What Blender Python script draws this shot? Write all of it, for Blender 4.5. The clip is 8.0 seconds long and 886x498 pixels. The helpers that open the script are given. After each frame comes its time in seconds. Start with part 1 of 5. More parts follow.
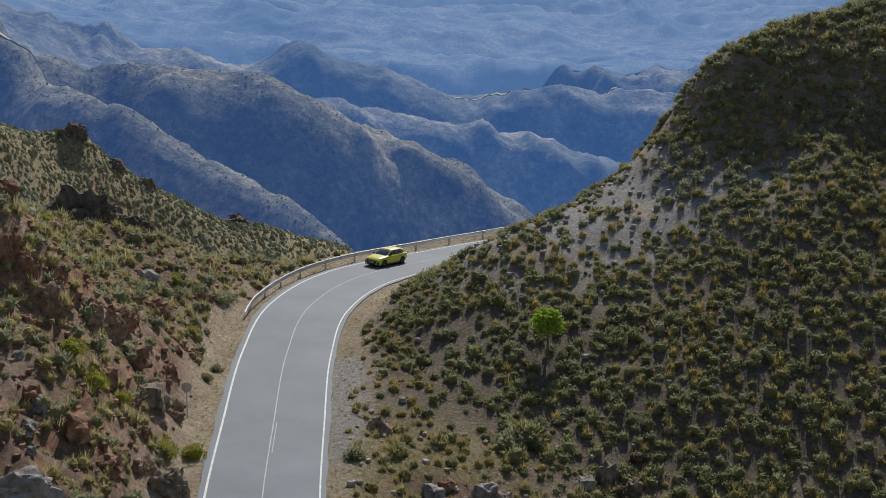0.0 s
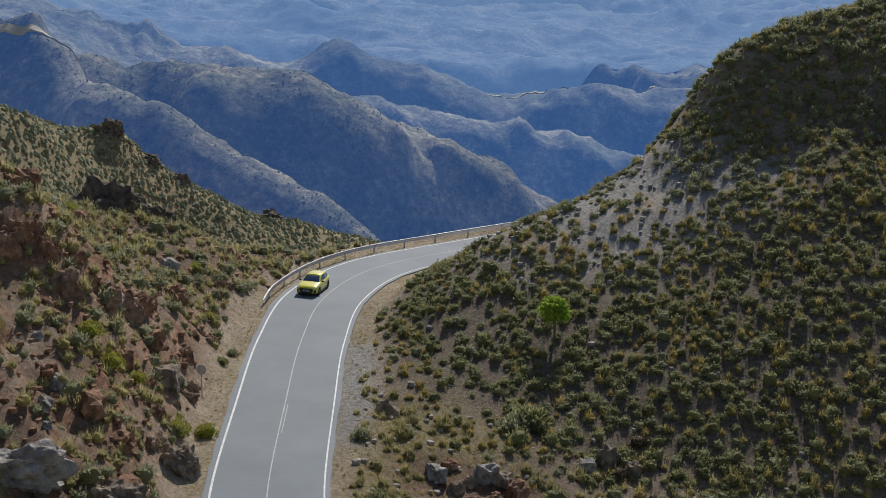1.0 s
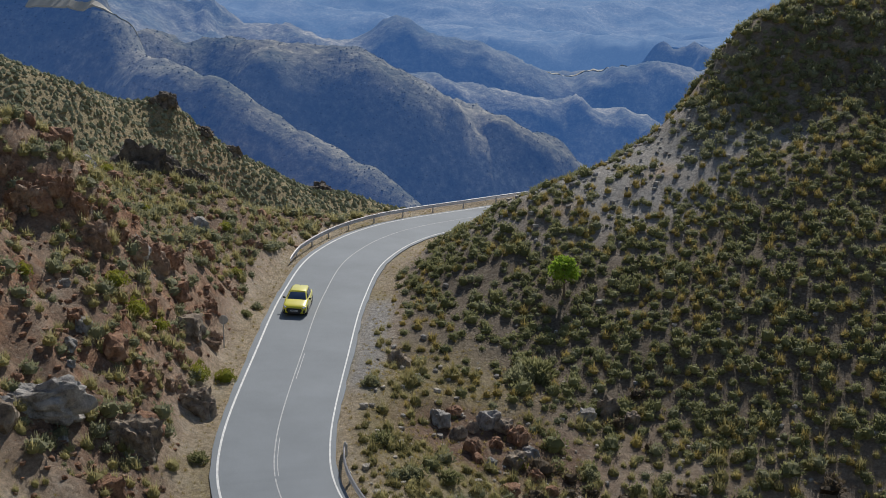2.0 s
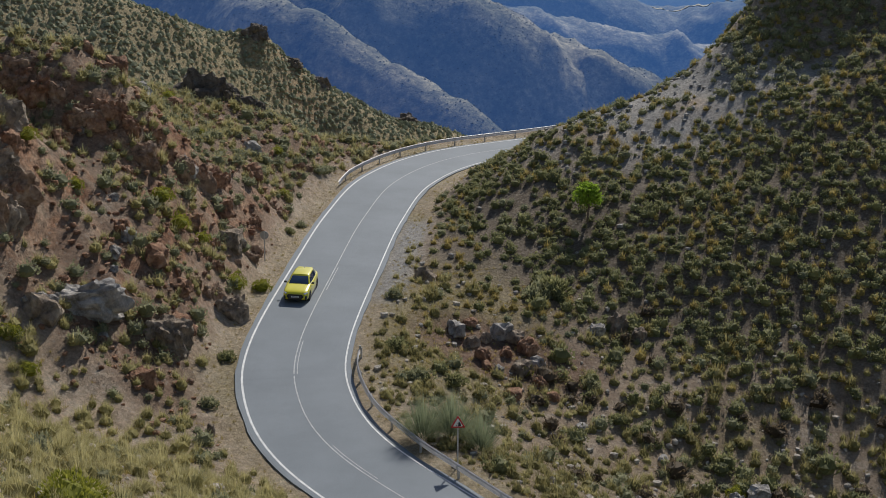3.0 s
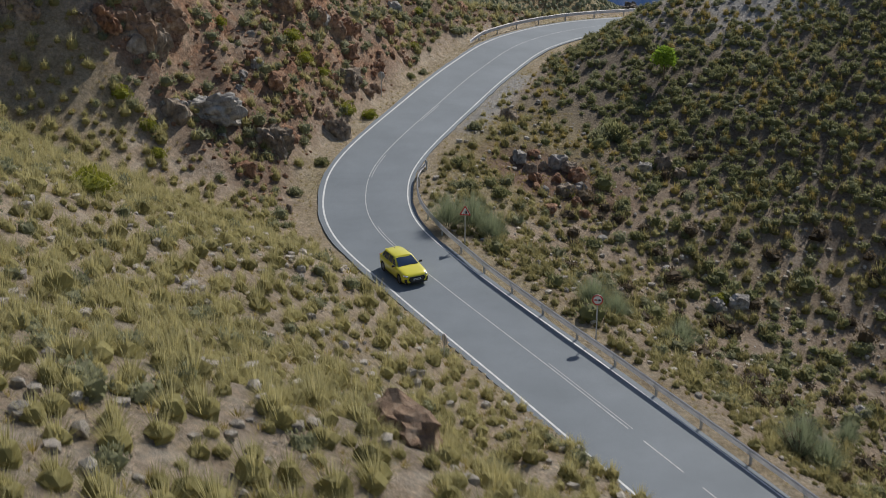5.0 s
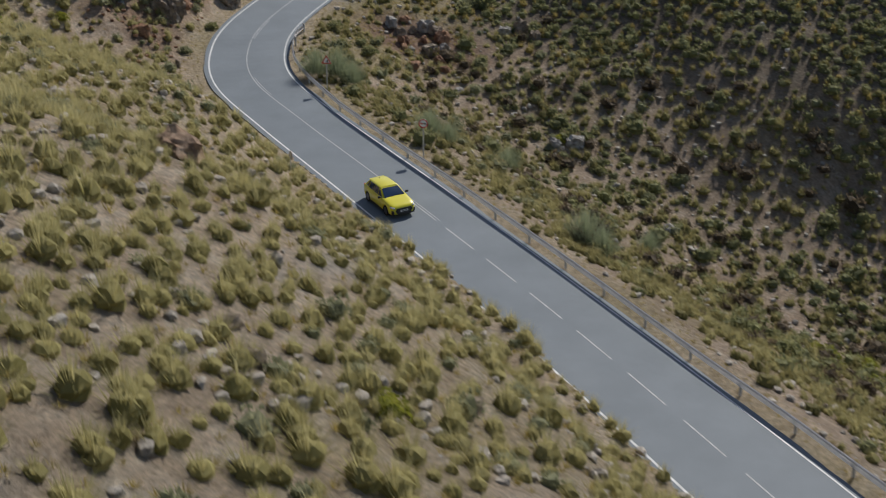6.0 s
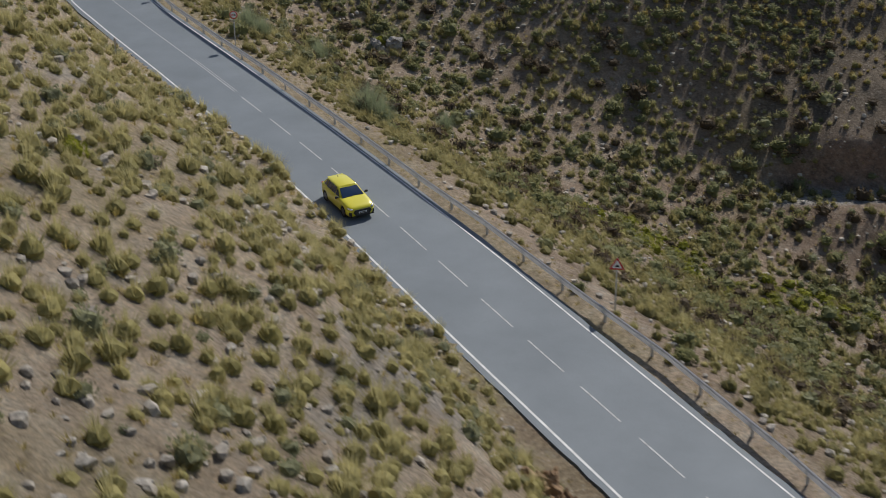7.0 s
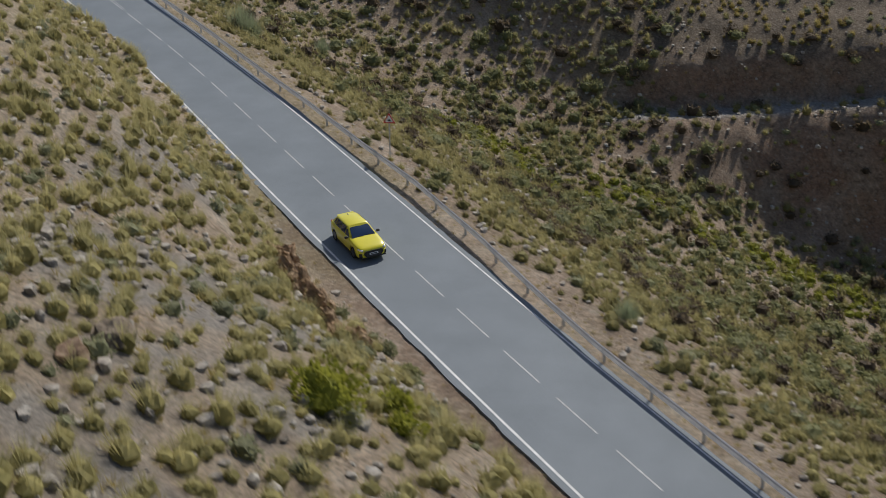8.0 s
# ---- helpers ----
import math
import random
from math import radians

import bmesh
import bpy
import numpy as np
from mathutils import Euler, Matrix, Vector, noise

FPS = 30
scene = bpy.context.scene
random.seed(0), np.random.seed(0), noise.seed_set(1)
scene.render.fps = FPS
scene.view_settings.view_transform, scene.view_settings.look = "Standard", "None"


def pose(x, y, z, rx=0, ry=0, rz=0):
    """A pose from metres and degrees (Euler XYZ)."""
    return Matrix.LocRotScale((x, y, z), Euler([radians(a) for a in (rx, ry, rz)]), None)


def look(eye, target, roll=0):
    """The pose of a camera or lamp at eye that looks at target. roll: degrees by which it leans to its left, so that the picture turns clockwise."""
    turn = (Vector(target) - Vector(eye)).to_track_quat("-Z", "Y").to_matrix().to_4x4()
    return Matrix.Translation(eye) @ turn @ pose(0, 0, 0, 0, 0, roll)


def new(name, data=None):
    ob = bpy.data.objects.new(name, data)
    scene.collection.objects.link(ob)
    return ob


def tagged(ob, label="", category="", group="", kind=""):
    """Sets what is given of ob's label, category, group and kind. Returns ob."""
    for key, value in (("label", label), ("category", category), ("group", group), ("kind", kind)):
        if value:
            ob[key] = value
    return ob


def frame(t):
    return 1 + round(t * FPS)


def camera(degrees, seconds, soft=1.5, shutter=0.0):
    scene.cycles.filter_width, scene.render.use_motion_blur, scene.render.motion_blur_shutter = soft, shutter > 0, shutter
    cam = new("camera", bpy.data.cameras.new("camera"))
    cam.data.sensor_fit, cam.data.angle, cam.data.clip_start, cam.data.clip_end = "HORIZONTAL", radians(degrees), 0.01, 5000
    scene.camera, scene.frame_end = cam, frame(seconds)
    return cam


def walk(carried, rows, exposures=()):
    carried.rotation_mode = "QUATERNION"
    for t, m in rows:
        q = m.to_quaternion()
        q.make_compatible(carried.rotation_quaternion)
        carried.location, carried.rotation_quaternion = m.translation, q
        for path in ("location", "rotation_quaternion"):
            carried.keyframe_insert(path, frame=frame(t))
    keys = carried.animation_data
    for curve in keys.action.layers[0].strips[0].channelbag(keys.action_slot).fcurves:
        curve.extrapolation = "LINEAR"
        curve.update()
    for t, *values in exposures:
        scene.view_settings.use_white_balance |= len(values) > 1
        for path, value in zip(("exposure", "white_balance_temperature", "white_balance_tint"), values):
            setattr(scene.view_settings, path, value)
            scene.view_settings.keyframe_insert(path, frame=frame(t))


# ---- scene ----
# Camera: a drone that drifts backwards over the slope, keeping the car in view.
cam = camera(33.99, 8.0, soft=0.6, shutter=0.2)
walk(cam, [
    (0, look((-0.03, -2.68, 36.65), (-0.02, 46.43, 27.27), 0.04)),
    (0.5, look((0.87, -3.96, 36.67), (0.36, 45.15, 27.29), 0.02)),
    (1, look((2.22, -5.64, 36.55), (0.81, 43.44, 27.13), 0.02)),
    (2.3, look((7.65, -12.14, 36.01), (3.25, 36.51, 25.34), 0.01)),
    (2.5, look((8.94, -13.47, 36.12), (3.90, 35.01, 24.98), 0.00)),
    (3, look((12.81, -16.93, 36.74), (5.53, 30.98, 24.43), 0.02)),
    (3.5, look((17.12, -20.15, 37.21), (7.17, 27.08, 24.18), 0.10)),
    (4, look((22.43, -24.03, 37.34), (9.57, 22.32, 23.69), 0.19)),
    (4.2, look((24.61, -25.77, 37.31), (10.81, 20.21, 23.35), 0.23)),
    (5.3, look((37.92, -38.25, 37.34), (21.17, 5.90, 20.91), 0.38)),
    (5.5, look((40.54, -40.85, 37.33), (23.95, 3.16, 20.35), 0.29)),
    (6, look((47.55, -47.61, 36.84), (32.39, -3.63, 18.52), 0.06)),
    (6.5, look((55.05, -53.87, 36.39), (41.24, -9.89, 17.04), -0.11)),
    (7, look((63.97, -60.69, 35.89), (50.43, -16.65, 16.45), -0.26)),
    (7.5, look((72.62, -67.97, 35.33), (58.91, -23.88, 16.15), -0.37)),
    (8, look((82.54, -76.49, 34.42), (68.62, -32.55, 15.04), -0.67)),
])

# ---- light ----
SUN_TO = Vector((0.20, 0.96, 0.91)).normalized()
world = bpy.data.worlds.new("world")
scene.world = world
world.use_nodes = True
wn = world.node_tree
sky = wn.nodes.new("ShaderNodeTexSky")
sky.sky_type = "NISHITA"
sky.sun_disc = False
sky.sun_elevation = math.asin(SUN_TO.z)
sky.sun_rotation = math.atan2(SUN_TO.x, SUN_TO.y)
wn.nodes["Background"].inputs[1].default_value = 0.078
wn.links.new(sky.outputs[0], wn.nodes["Background"].inputs[0])
sun = new("sun", bpy.data.lights.new("sun", "SUN"))
sun.data.energy = 3.85
sun.data.angle = radians(0.55)
sun.data.color = (1.0, 0.945, 0.86)
sun.matrix_world = look((0, 0, 300), Vector((0, 0, 300)) - SUN_TO * 50)
scene.view_settings.exposure = 0.0


# ---- materials ----
class Mat:
    """A small wrapper round a node material."""

    def __init__(self, name, rough=0.8, metal=0.0):
        self.m = bpy.data.materials.new(name)
        self.m.use_nodes = True
        self.t = self.m.node_tree
        self.b = self.t.nodes["Principled BSDF"]
        self.b.inputs["Roughness"].default_value = rough
        self.b.inputs["Metallic"].default_value = metal
        self.co = None

    def link(self, a, b):
        self.t.links.new(a, b)

    def coords(self):
        if self.co is None:
            self.co = self.t.nodes.new("ShaderNodeTexCoord").outputs["Object"]
        return self.co

    def noise(self, scale, detail=4.0, rough=0.6, where=None):
        n = self.t.nodes.new("ShaderNodeTexNoise")
        n.inputs["Scale"].default_value = scale
        n.inputs["Detail"].default_value = detail
        n.inputs["Roughness"].default_value = rough
        self.link(where or self.coords(), n.inputs["Vector"])
        return n.outputs[0]

    def voronoi(self, scale):
        n = self.t.nodes.new("ShaderNodeTexVoronoi")
        n.inputs["Scale"].default_value = scale
        self.link(self.coords(), n.inputs["Vector"])
        return n.outputs[0]

    def ramp(self, fac, *stops):
        n = self.t.nodes.new("ShaderNodeValToRGB")
        e = n.color_ramp.elements
        while len(e) < len(stops):
            e.new(0.5)
        for k, (at, c) in enumerate(stops):
            e[k].position = at
            e[k].color = (*c, 1) if len(c) == 3 else c
        self.link(fac, n.inputs[0])
        return n.outputs[0]

    def mix(self, fac, a, b, how="MIX"):
        n = self.t.nodes.new("ShaderNodeMix")
        n.data_type, n.blend_type = "RGBA", how
        for slot, v in ((0, fac), (6, a), (7, b)):
            if isinstance(v, bpy.types.NodeSocket):
                self.link(v, n.inputs[slot])
            else:
                n.inputs[slot].default_value = v if slot == 0 else (*v, 1)
        return n.outputs[2]

    def attr(self, name):
        n = self.t.nodes.new("ShaderNodeAttribute")
        n.attribute_name = name
        return n.outputs["Fac"]

    def island(self):
        return self.t.nodes.new("ShaderNodeNewGeometry").outputs["Random Per Island"]

    def rand(self):
        return self.t.nodes.new("ShaderNodeObjectInfo").outputs["Random"]

    def color(self, c):
        if isinstance(c, bpy.types.NodeSocket):
            self.link(c, self.b.inputs["Base Color"])
        else:
            self.b.inputs["Base Color"].default_value = (*c, 1)
        return self

    def bump(self, h, strength=0.5, dist=0.05):
        n = self.t.nodes.new("ShaderNodeBump")
        n.inputs["Strength"].default_value = strength
        n.inputs["Distance"].default_value = dist
        self.link(h, n.inputs["Height"])
        self.link(n.outputs[0], self.b.inputs["Normal"])
        return self


def plain(name, c, rough=0.6, metal=0.0, vary=0.15, scale=3.0, bump=0.0):
    k = Mat(name, rough, metal)
    lo = tuple(v * (1 - vary) for v in c)
    hi = tuple(min(1, v * (1 + vary)) for v in c)
    n = k.noise(scale, 5)
    k.color(k.ramp(n, (0.3, lo), (0.7, hi)))
    if bump:
        k.bump(k.noise(scale * 12, 3), bump, 0.01)
    return k.m


def ground_material():
    k = Mat("dry_hillside_soil", 0.95)
    big, mid, fine = k.noise(0.06, 5), k.noise(0.5, 6, 0.7), k.noise(5.0, 6, 0.75)
    tan = k.ramp(mid, (0.30, (0.42, 0.31, 0.215)), (0.50, (0.62, 0.49, 0.365)), (0.68, (0.76, 0.66, 0.54)))
    red = k.ramp(mid, (0.32, (0.11, 0.054, 0.035)), (0.48, (0.22, 0.117, 0.073)), (0.60, (0.31, 0.195, 0.132)), (0.72, (0.40, 0.31, 0.235)))
    base = k.mix(k.attr("red"), tan, red)
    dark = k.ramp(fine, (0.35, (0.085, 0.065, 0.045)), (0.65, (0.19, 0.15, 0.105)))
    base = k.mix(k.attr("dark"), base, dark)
    grass = k.ramp(fine, (0.35, (0.24, 0.20, 0.08)), (0.65, (0.47, 0.39, 0.20)))
    base = k.mix(k.attr("straw"), base, grass)
    grey = k.ramp(fine, (0.35, (0.30, 0.29, 0.28)), (0.65, (0.55, 0.54, 0.53)))
    base = k.mix(k.attr("gravel"), base, grey)
    base = k.mix(k.ramp(fine, (0.42, (0.0,) * 3), (0.62, (0.45,) * 3)), base, k.mix(0.5, base, (0.42, 0.37, 0.30)))
    base = k.mix(k.ramp(big, (0.4, (0.0,) * 3), (0.6, (0.35,) * 3)), base, k.mix(0.5, base, (0.16, 0.13, 0.08)))
    face = k.ramp(k.noise(0.22, 5, 0.65), (0.34, (0.25, 0.115, 0.065)), (0.48, (0.40, 0.225, 0.135)), (0.62, (0.47, 0.345, 0.25)))
    face = k.mix(1.0, face, k.ramp(k.noise(1.4, 10, 0.8), (0.38, (0.35, 0.32, 0.30)), (0.50, (1.0,) * 3), (0.64, (1.45, 1.42, 1.38))), "MULTIPLY")
    base = k.mix(k.attr("rock"), base, face)
    cell = k.voronoi(2.6)
    grit = k.noise(3.2, 8, 0.85)
    base = k.mix(k.ramp(cell, (0.10, (0.75,) * 3), (0.28, (0.0,) * 3)), base, k.mix(0.6, base, (0.50, 0.45, 0.38)))
    base = k.mix(0.9, base, k.ramp(grit, (0.36, (0.55, 0.53, 0.50)), (0.50, (1.05,) * 3), (0.62, (1.5, 1.48, 1.44))), "MULTIPLY")
    k.color(base)
    k.bump(k.noise(1.6, 12, 0.85), 1.0, 0.7)
    return k.m


def rock_material(name, a, b, c):
    k = Mat(name, 0.9)
    n, v = k.noise(0.9, 7, 0.7), k.noise(7.0, 5, 0.7)
    base = k.ramp(n, (0.32, a), (0.5, b), (0.68, c))
    base = k.mix(k.ramp(v, (0.4, (0.0,) * 3), (0.7, (0.5,) * 3)), base, k.mix(0.5, base, (0.10, 0.08, 0.06)))
    cracks = k.noise(1.7, 10, 0.82)
    k.color(k.mix(1.0, base, k.ramp(cracks, (0.37, (0.42, 0.40, 0.38)), (0.48, (0.98,) * 3), (0.62, (1.4, 1.38, 1.34))), "MULTIPLY"))
    k.bump(k.noise(3.0, 9, 0.75), 1.0, 0.35)
    return k.m


def leaf_material(name, a, b, tip, vary=(0.7, 1.25)):
    """Foliage: the colour drifts from plant to plant and pales to the tips, in part to imitate sunlit tops."""
    k = Mat(name, 0.75)
    n = k.noise(0.75, 2)
    base = k.ramp(n, (0.33, a), (0.66, b))
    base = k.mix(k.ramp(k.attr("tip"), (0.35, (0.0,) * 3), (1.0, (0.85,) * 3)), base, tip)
    base = k.mix(0.55, base, k.ramp(k.island(), (0.0, (vary[0],) * 3), (1.0, (vary[1],) * 3)), "MULTIPLY")
    k.color(base)
    k.b.inputs["Specular IOR Level"].default_value = 0.25
    tr = k.t.nodes.new("ShaderNodeBsdfTranslucent")
    k.link(base, tr.inputs[0])
    mx = k.t.nodes.new("ShaderNodeMixShader")
    mx.inputs[0].default_value = 0.45
    k.link(k.b.outputs[0], mx.inputs[1])
    k.link(tr.outputs[0], mx.inputs[2])
    k.link(mx.outputs[0], k.t.nodes["Material Output"].inputs[0])
    return k.m


def asphalt_material():
    k = Mat("worn_asphalt", 0.72)
    k.b.inputs["Specular IOR Level"].default_value = 0.34
    n, f = k.noise(0.25, 5), k.noise(45.0, 3)
    base = k.ramp(n, (0.3, (0.138, 0.163, 0.188)), (0.7, (0.176, 0.204, 0.233)))
    base = k.mix(0.5, base, k.ramp(f, (0.35, (0.75,) * 3), (0.65, (1.25,) * 3)), "MULTIPLY")
    k.color(base)
    k.bump(f, 0.25, 0.01)
    return k.m


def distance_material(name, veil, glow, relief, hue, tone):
    """Scrub-covered mountains behind the valley: a plain backdrop of distance, with the air's haze put into its colour
    and glow.
    """
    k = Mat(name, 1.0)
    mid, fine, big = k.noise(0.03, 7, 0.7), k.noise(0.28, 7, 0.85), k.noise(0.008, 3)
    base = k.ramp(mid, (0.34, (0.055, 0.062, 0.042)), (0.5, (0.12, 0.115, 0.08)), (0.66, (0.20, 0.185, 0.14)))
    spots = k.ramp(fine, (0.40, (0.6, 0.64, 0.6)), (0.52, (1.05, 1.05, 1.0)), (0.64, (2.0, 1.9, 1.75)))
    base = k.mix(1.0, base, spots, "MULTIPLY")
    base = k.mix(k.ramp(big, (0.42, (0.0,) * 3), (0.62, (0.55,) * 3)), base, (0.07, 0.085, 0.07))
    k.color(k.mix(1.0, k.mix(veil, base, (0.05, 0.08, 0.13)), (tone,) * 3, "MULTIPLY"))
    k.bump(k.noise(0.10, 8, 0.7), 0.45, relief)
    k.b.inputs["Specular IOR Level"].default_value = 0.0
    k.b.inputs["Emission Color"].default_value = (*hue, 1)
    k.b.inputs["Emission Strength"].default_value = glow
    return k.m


M_GROUND = ground_material()
# the three ranges and the far bushes glow blue in place of haze
M_FAR1 = distance_material("hazed_scrub_ridges", 0.05, 0.19, 3.0, (0.06, 0.21, 0.70), 1.6)
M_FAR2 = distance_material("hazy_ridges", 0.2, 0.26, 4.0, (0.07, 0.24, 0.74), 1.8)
M_FAR3 = distance_material("hazed_mountains", 0.5, 0.40, 1.2, (0.15, 0.33, 0.74), 1.5)
M_FARBUSH = distance_material("hazed_far_bushes", 0.3, 0.13, 1.0, (0.08, 0.23, 0.68), 1.1)
M_ASPHALT = asphalt_material()
M_PAINT = plain("worn_white_road_paint", (0.60, 0.61, 0.61), 0.7, vary=0.2, scale=2.0)
M_WORN = plain("faded_white_road_paint", (0.40, 0.41, 0.42), 0.75, vary=0.3, scale=3.0)
M_STEEL = plain("galvanised_steel", (0.68, 0.675, 0.69), 0.45, 0.15, vary=0.10, scale=1.5)
M_POST = plain("dull_galvanised_post", (0.48, 0.49, 0.50), 0.5, 0.4)
M_REDROCK = rock_material("red_brown_rock", (0.20, 0.095, 0.055), (0.40, 0.215, 0.125), (0.54, 0.38, 0.27))
M_TANROCK = rock_material("tan_orange_rock", (0.27, 0.165, 0.105), (0.43, 0.285, 0.19), (0.55, 0.44, 0.34))
M_GREYROCK = rock_material("grey_limestone", (0.27, 0.25, 0.235), (0.45, 0.425, 0.40), (0.63, 0.605, 0.575))
M_BROWNROCK = rock_material("brown_stone", (0.19, 0.145, 0.11), (0.36, 0.285, 0.215), (0.54, 0.46, 0.37))
M_PALEROCK = rock_material("pale_weathered_stone", (0.40, 0.355, 0.31), (0.58, 0.525, 0.46), (0.74, 0.70, 0.64))
M_DARKROCK = rock_material("dark_weathered_rock", (0.075, 0.062, 0.05), (0.15, 0.122, 0.098), (0.24, 0.205, 0.165))
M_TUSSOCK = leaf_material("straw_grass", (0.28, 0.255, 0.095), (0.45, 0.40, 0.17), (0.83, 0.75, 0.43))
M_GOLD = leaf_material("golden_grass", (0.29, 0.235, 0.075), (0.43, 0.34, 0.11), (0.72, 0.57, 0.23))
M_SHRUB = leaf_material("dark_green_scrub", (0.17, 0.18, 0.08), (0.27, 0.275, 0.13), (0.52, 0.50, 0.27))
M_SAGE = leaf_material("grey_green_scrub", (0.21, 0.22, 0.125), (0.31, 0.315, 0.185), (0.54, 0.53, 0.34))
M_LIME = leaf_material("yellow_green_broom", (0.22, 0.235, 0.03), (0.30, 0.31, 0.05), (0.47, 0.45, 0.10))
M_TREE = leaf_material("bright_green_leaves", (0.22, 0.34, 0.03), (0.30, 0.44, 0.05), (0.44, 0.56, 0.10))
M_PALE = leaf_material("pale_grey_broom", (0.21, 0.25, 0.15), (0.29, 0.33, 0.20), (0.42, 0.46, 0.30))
# scrub of the second hill, its leaf colour paled in place of haze
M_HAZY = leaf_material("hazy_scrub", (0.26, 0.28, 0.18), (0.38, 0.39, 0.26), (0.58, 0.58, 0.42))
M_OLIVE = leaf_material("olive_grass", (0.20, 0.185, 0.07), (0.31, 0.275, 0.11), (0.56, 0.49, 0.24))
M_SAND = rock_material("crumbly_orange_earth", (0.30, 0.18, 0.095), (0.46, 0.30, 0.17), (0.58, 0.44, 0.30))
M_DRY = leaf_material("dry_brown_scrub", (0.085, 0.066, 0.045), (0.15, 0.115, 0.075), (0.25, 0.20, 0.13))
M_BARK = plain("bark", (0.16, 0.12, 0.085), 0.9, vary=0.3, scale=6)


# ---- landform ----
def smooth(a, b, v):
    u = np.clip((v - a) / (b - a), 0, 1)
    return u * u * (3 - 2 * u)


_tab = np.random.RandomState(11).rand(256, 256)


def lattice(x, y):
    """Value noise on a lattice of one metre, from -1 to 1."""
    i, j = np.floor(x).astype(int), np.floor(y).astype(int)
    u, v = x - i, y - j
    u, v = u * u * (3 - 2 * u), v * v * (3 - 2 * v)
    a, b = _tab[i % 256, j % 256], _tab[(i + 1) % 256, j % 256]
    c, d = _tab[i % 256, (j + 1) % 256], _tab[(i + 1) % 256, (j + 1) % 256]
    return 2 * ((a * (1 - u) + b * u) * (1 - v) + (c * (1 - u) + d * u) * v) - 1


def fbm(x, y, size, octaves=4, gain=0.5, ridged=False):
    out, amp, total = 0, 1.0, 0.0
    for k in range(octaves):
        n = lattice(x / size + 17.3 * k, y / size - 9.1 * k)
        out = out + amp * (1 - 2 * np.abs(n) if ridged else n)
        total += amp
        size, amp = size / 2.03, amp * gain
    return out / total


def catmull(keys, steps):
    k = np.array(keys, float)
    q = np.vstack([2 * k[0] - k[1], k, 2 * k[-1] - k[-2]])
    u = np.linspace(0, 1, steps, endpoint=False)[:, None]
    rows = [0.5 * (2 * b + (c - a) * u + (2 * a - 5 * b + 4 * c - d) * u**2 + (3 * b - a - 3 * c + d) * u**3)
            for a, b, c, d in zip(q, q[1:], q[2:], q[3:])]
    return np.vstack(rows + [k[-1:]])


# The road's centre line: x, y, z and cross fall (rise per metre to the uphill side), from the far bend down to the valley.
ROAD_KEYS = [(40, 166, 11.2, 0.0), (26, 153, 10.8, 0.0), (13.0, 143.0, 10.4, 0.01), (1.4, 134.2, 9.95, 0.03), (-7.2, 123.1, 10.2, 0.05),
             (-10.7, 110.3, 10.35, 0.06), (-11.2, 98.0, 9.8, 0.06), (-10.6, 84.7, 9.1, 0.04), (-9.6, 69.5, 8.1, 0.02),
             (-7.9, 62.0, 7.2, 0.0), (-4.1, 55.3, 6.55, -0.05), (3.8, 47.1, 6.25, -0.06), (16.3, 35.2, 5.7, -0.06),
             (32.2, 20.1, 4.6, -0.05), (50.6, 1.1, 3.25, -0.05), (67.8, -16.8, 2.2, -0.04), (90.1, -39.4, 1.0, -0.04),
             (125, -75, -1.0, -0.03)]
HALF = 3.15


def valley_half(s):
    """Half the width of the road on its valley side, which narrows past the bend."""
    return np.interp(s, [130, 143, 180, 193, 201], [HALF, 2.78, 2.78, 3.0, HALF])


BRINK = 62.0
ROAD = catmull(ROAD_KEYS, 24)
ROAD_S = np.r_[0, np.cumsum(np.linalg.norm(np.diff(ROAD[:, :3], axis=0), axis=1))]
_d = np.gradient(ROAD[:, :2], axis=0)
ROAD_T = _d / np.linalg.norm(_d, axis=1)[:, None]
ROAD_N = np.c_[ROAD_T[:, 1], -ROAD_T[:, 0]]


def on_road(s, off, up=0.0):
    """The place on the road at s metres along it, off metres to the uphill side."""
    c = [np.interp(s, ROAD_S, ROAD[:, k]) for k in range(4)]
    n = [np.interp(s, ROAD_S, ROAD_N[:, k]) for k in range(2)]
    return np.stack([c[0] + n[0] * off, c[1] + n[1] * off, c[2] + c[3] * off + up + 0 * off], -1)


def road_frame(x, y):
    """Distance from the centre line (positive on the uphill side), the road's height there, and metres along it."""
    shape = np.shape(x)
    x, y = np.ravel(x), np.ravel(y)
    dist, h, s = np.empty(len(x)), np.empty(len(x)), np.empty(len(x))
    for a in range(0, len(x), 20000):
        b = slice(a, a + 20000)
        dx, dy = x[b, None] - ROAD[None, :, 0], y[b, None] - ROAD[None, :, 1]
        k = (dx * dx + dy * dy).argmin(1)
        r = np.arange(len(k))
        near = np.hypot(dx[r, k], dy[r, k])
        side = np.sign(dx[r, k] * ROAD_N[k, 0] + dy[r, k] * ROAD_N[k, 1])
        dist[b] = near * side
        h[b] = ROAD[k, 2] + ROAD[k, 3] * np.clip(near, 0, 4.5) * side
        s[b] = ROAD_S[k]
    return dist.reshape(shape), h.reshape(shape), s.reshape(shape)


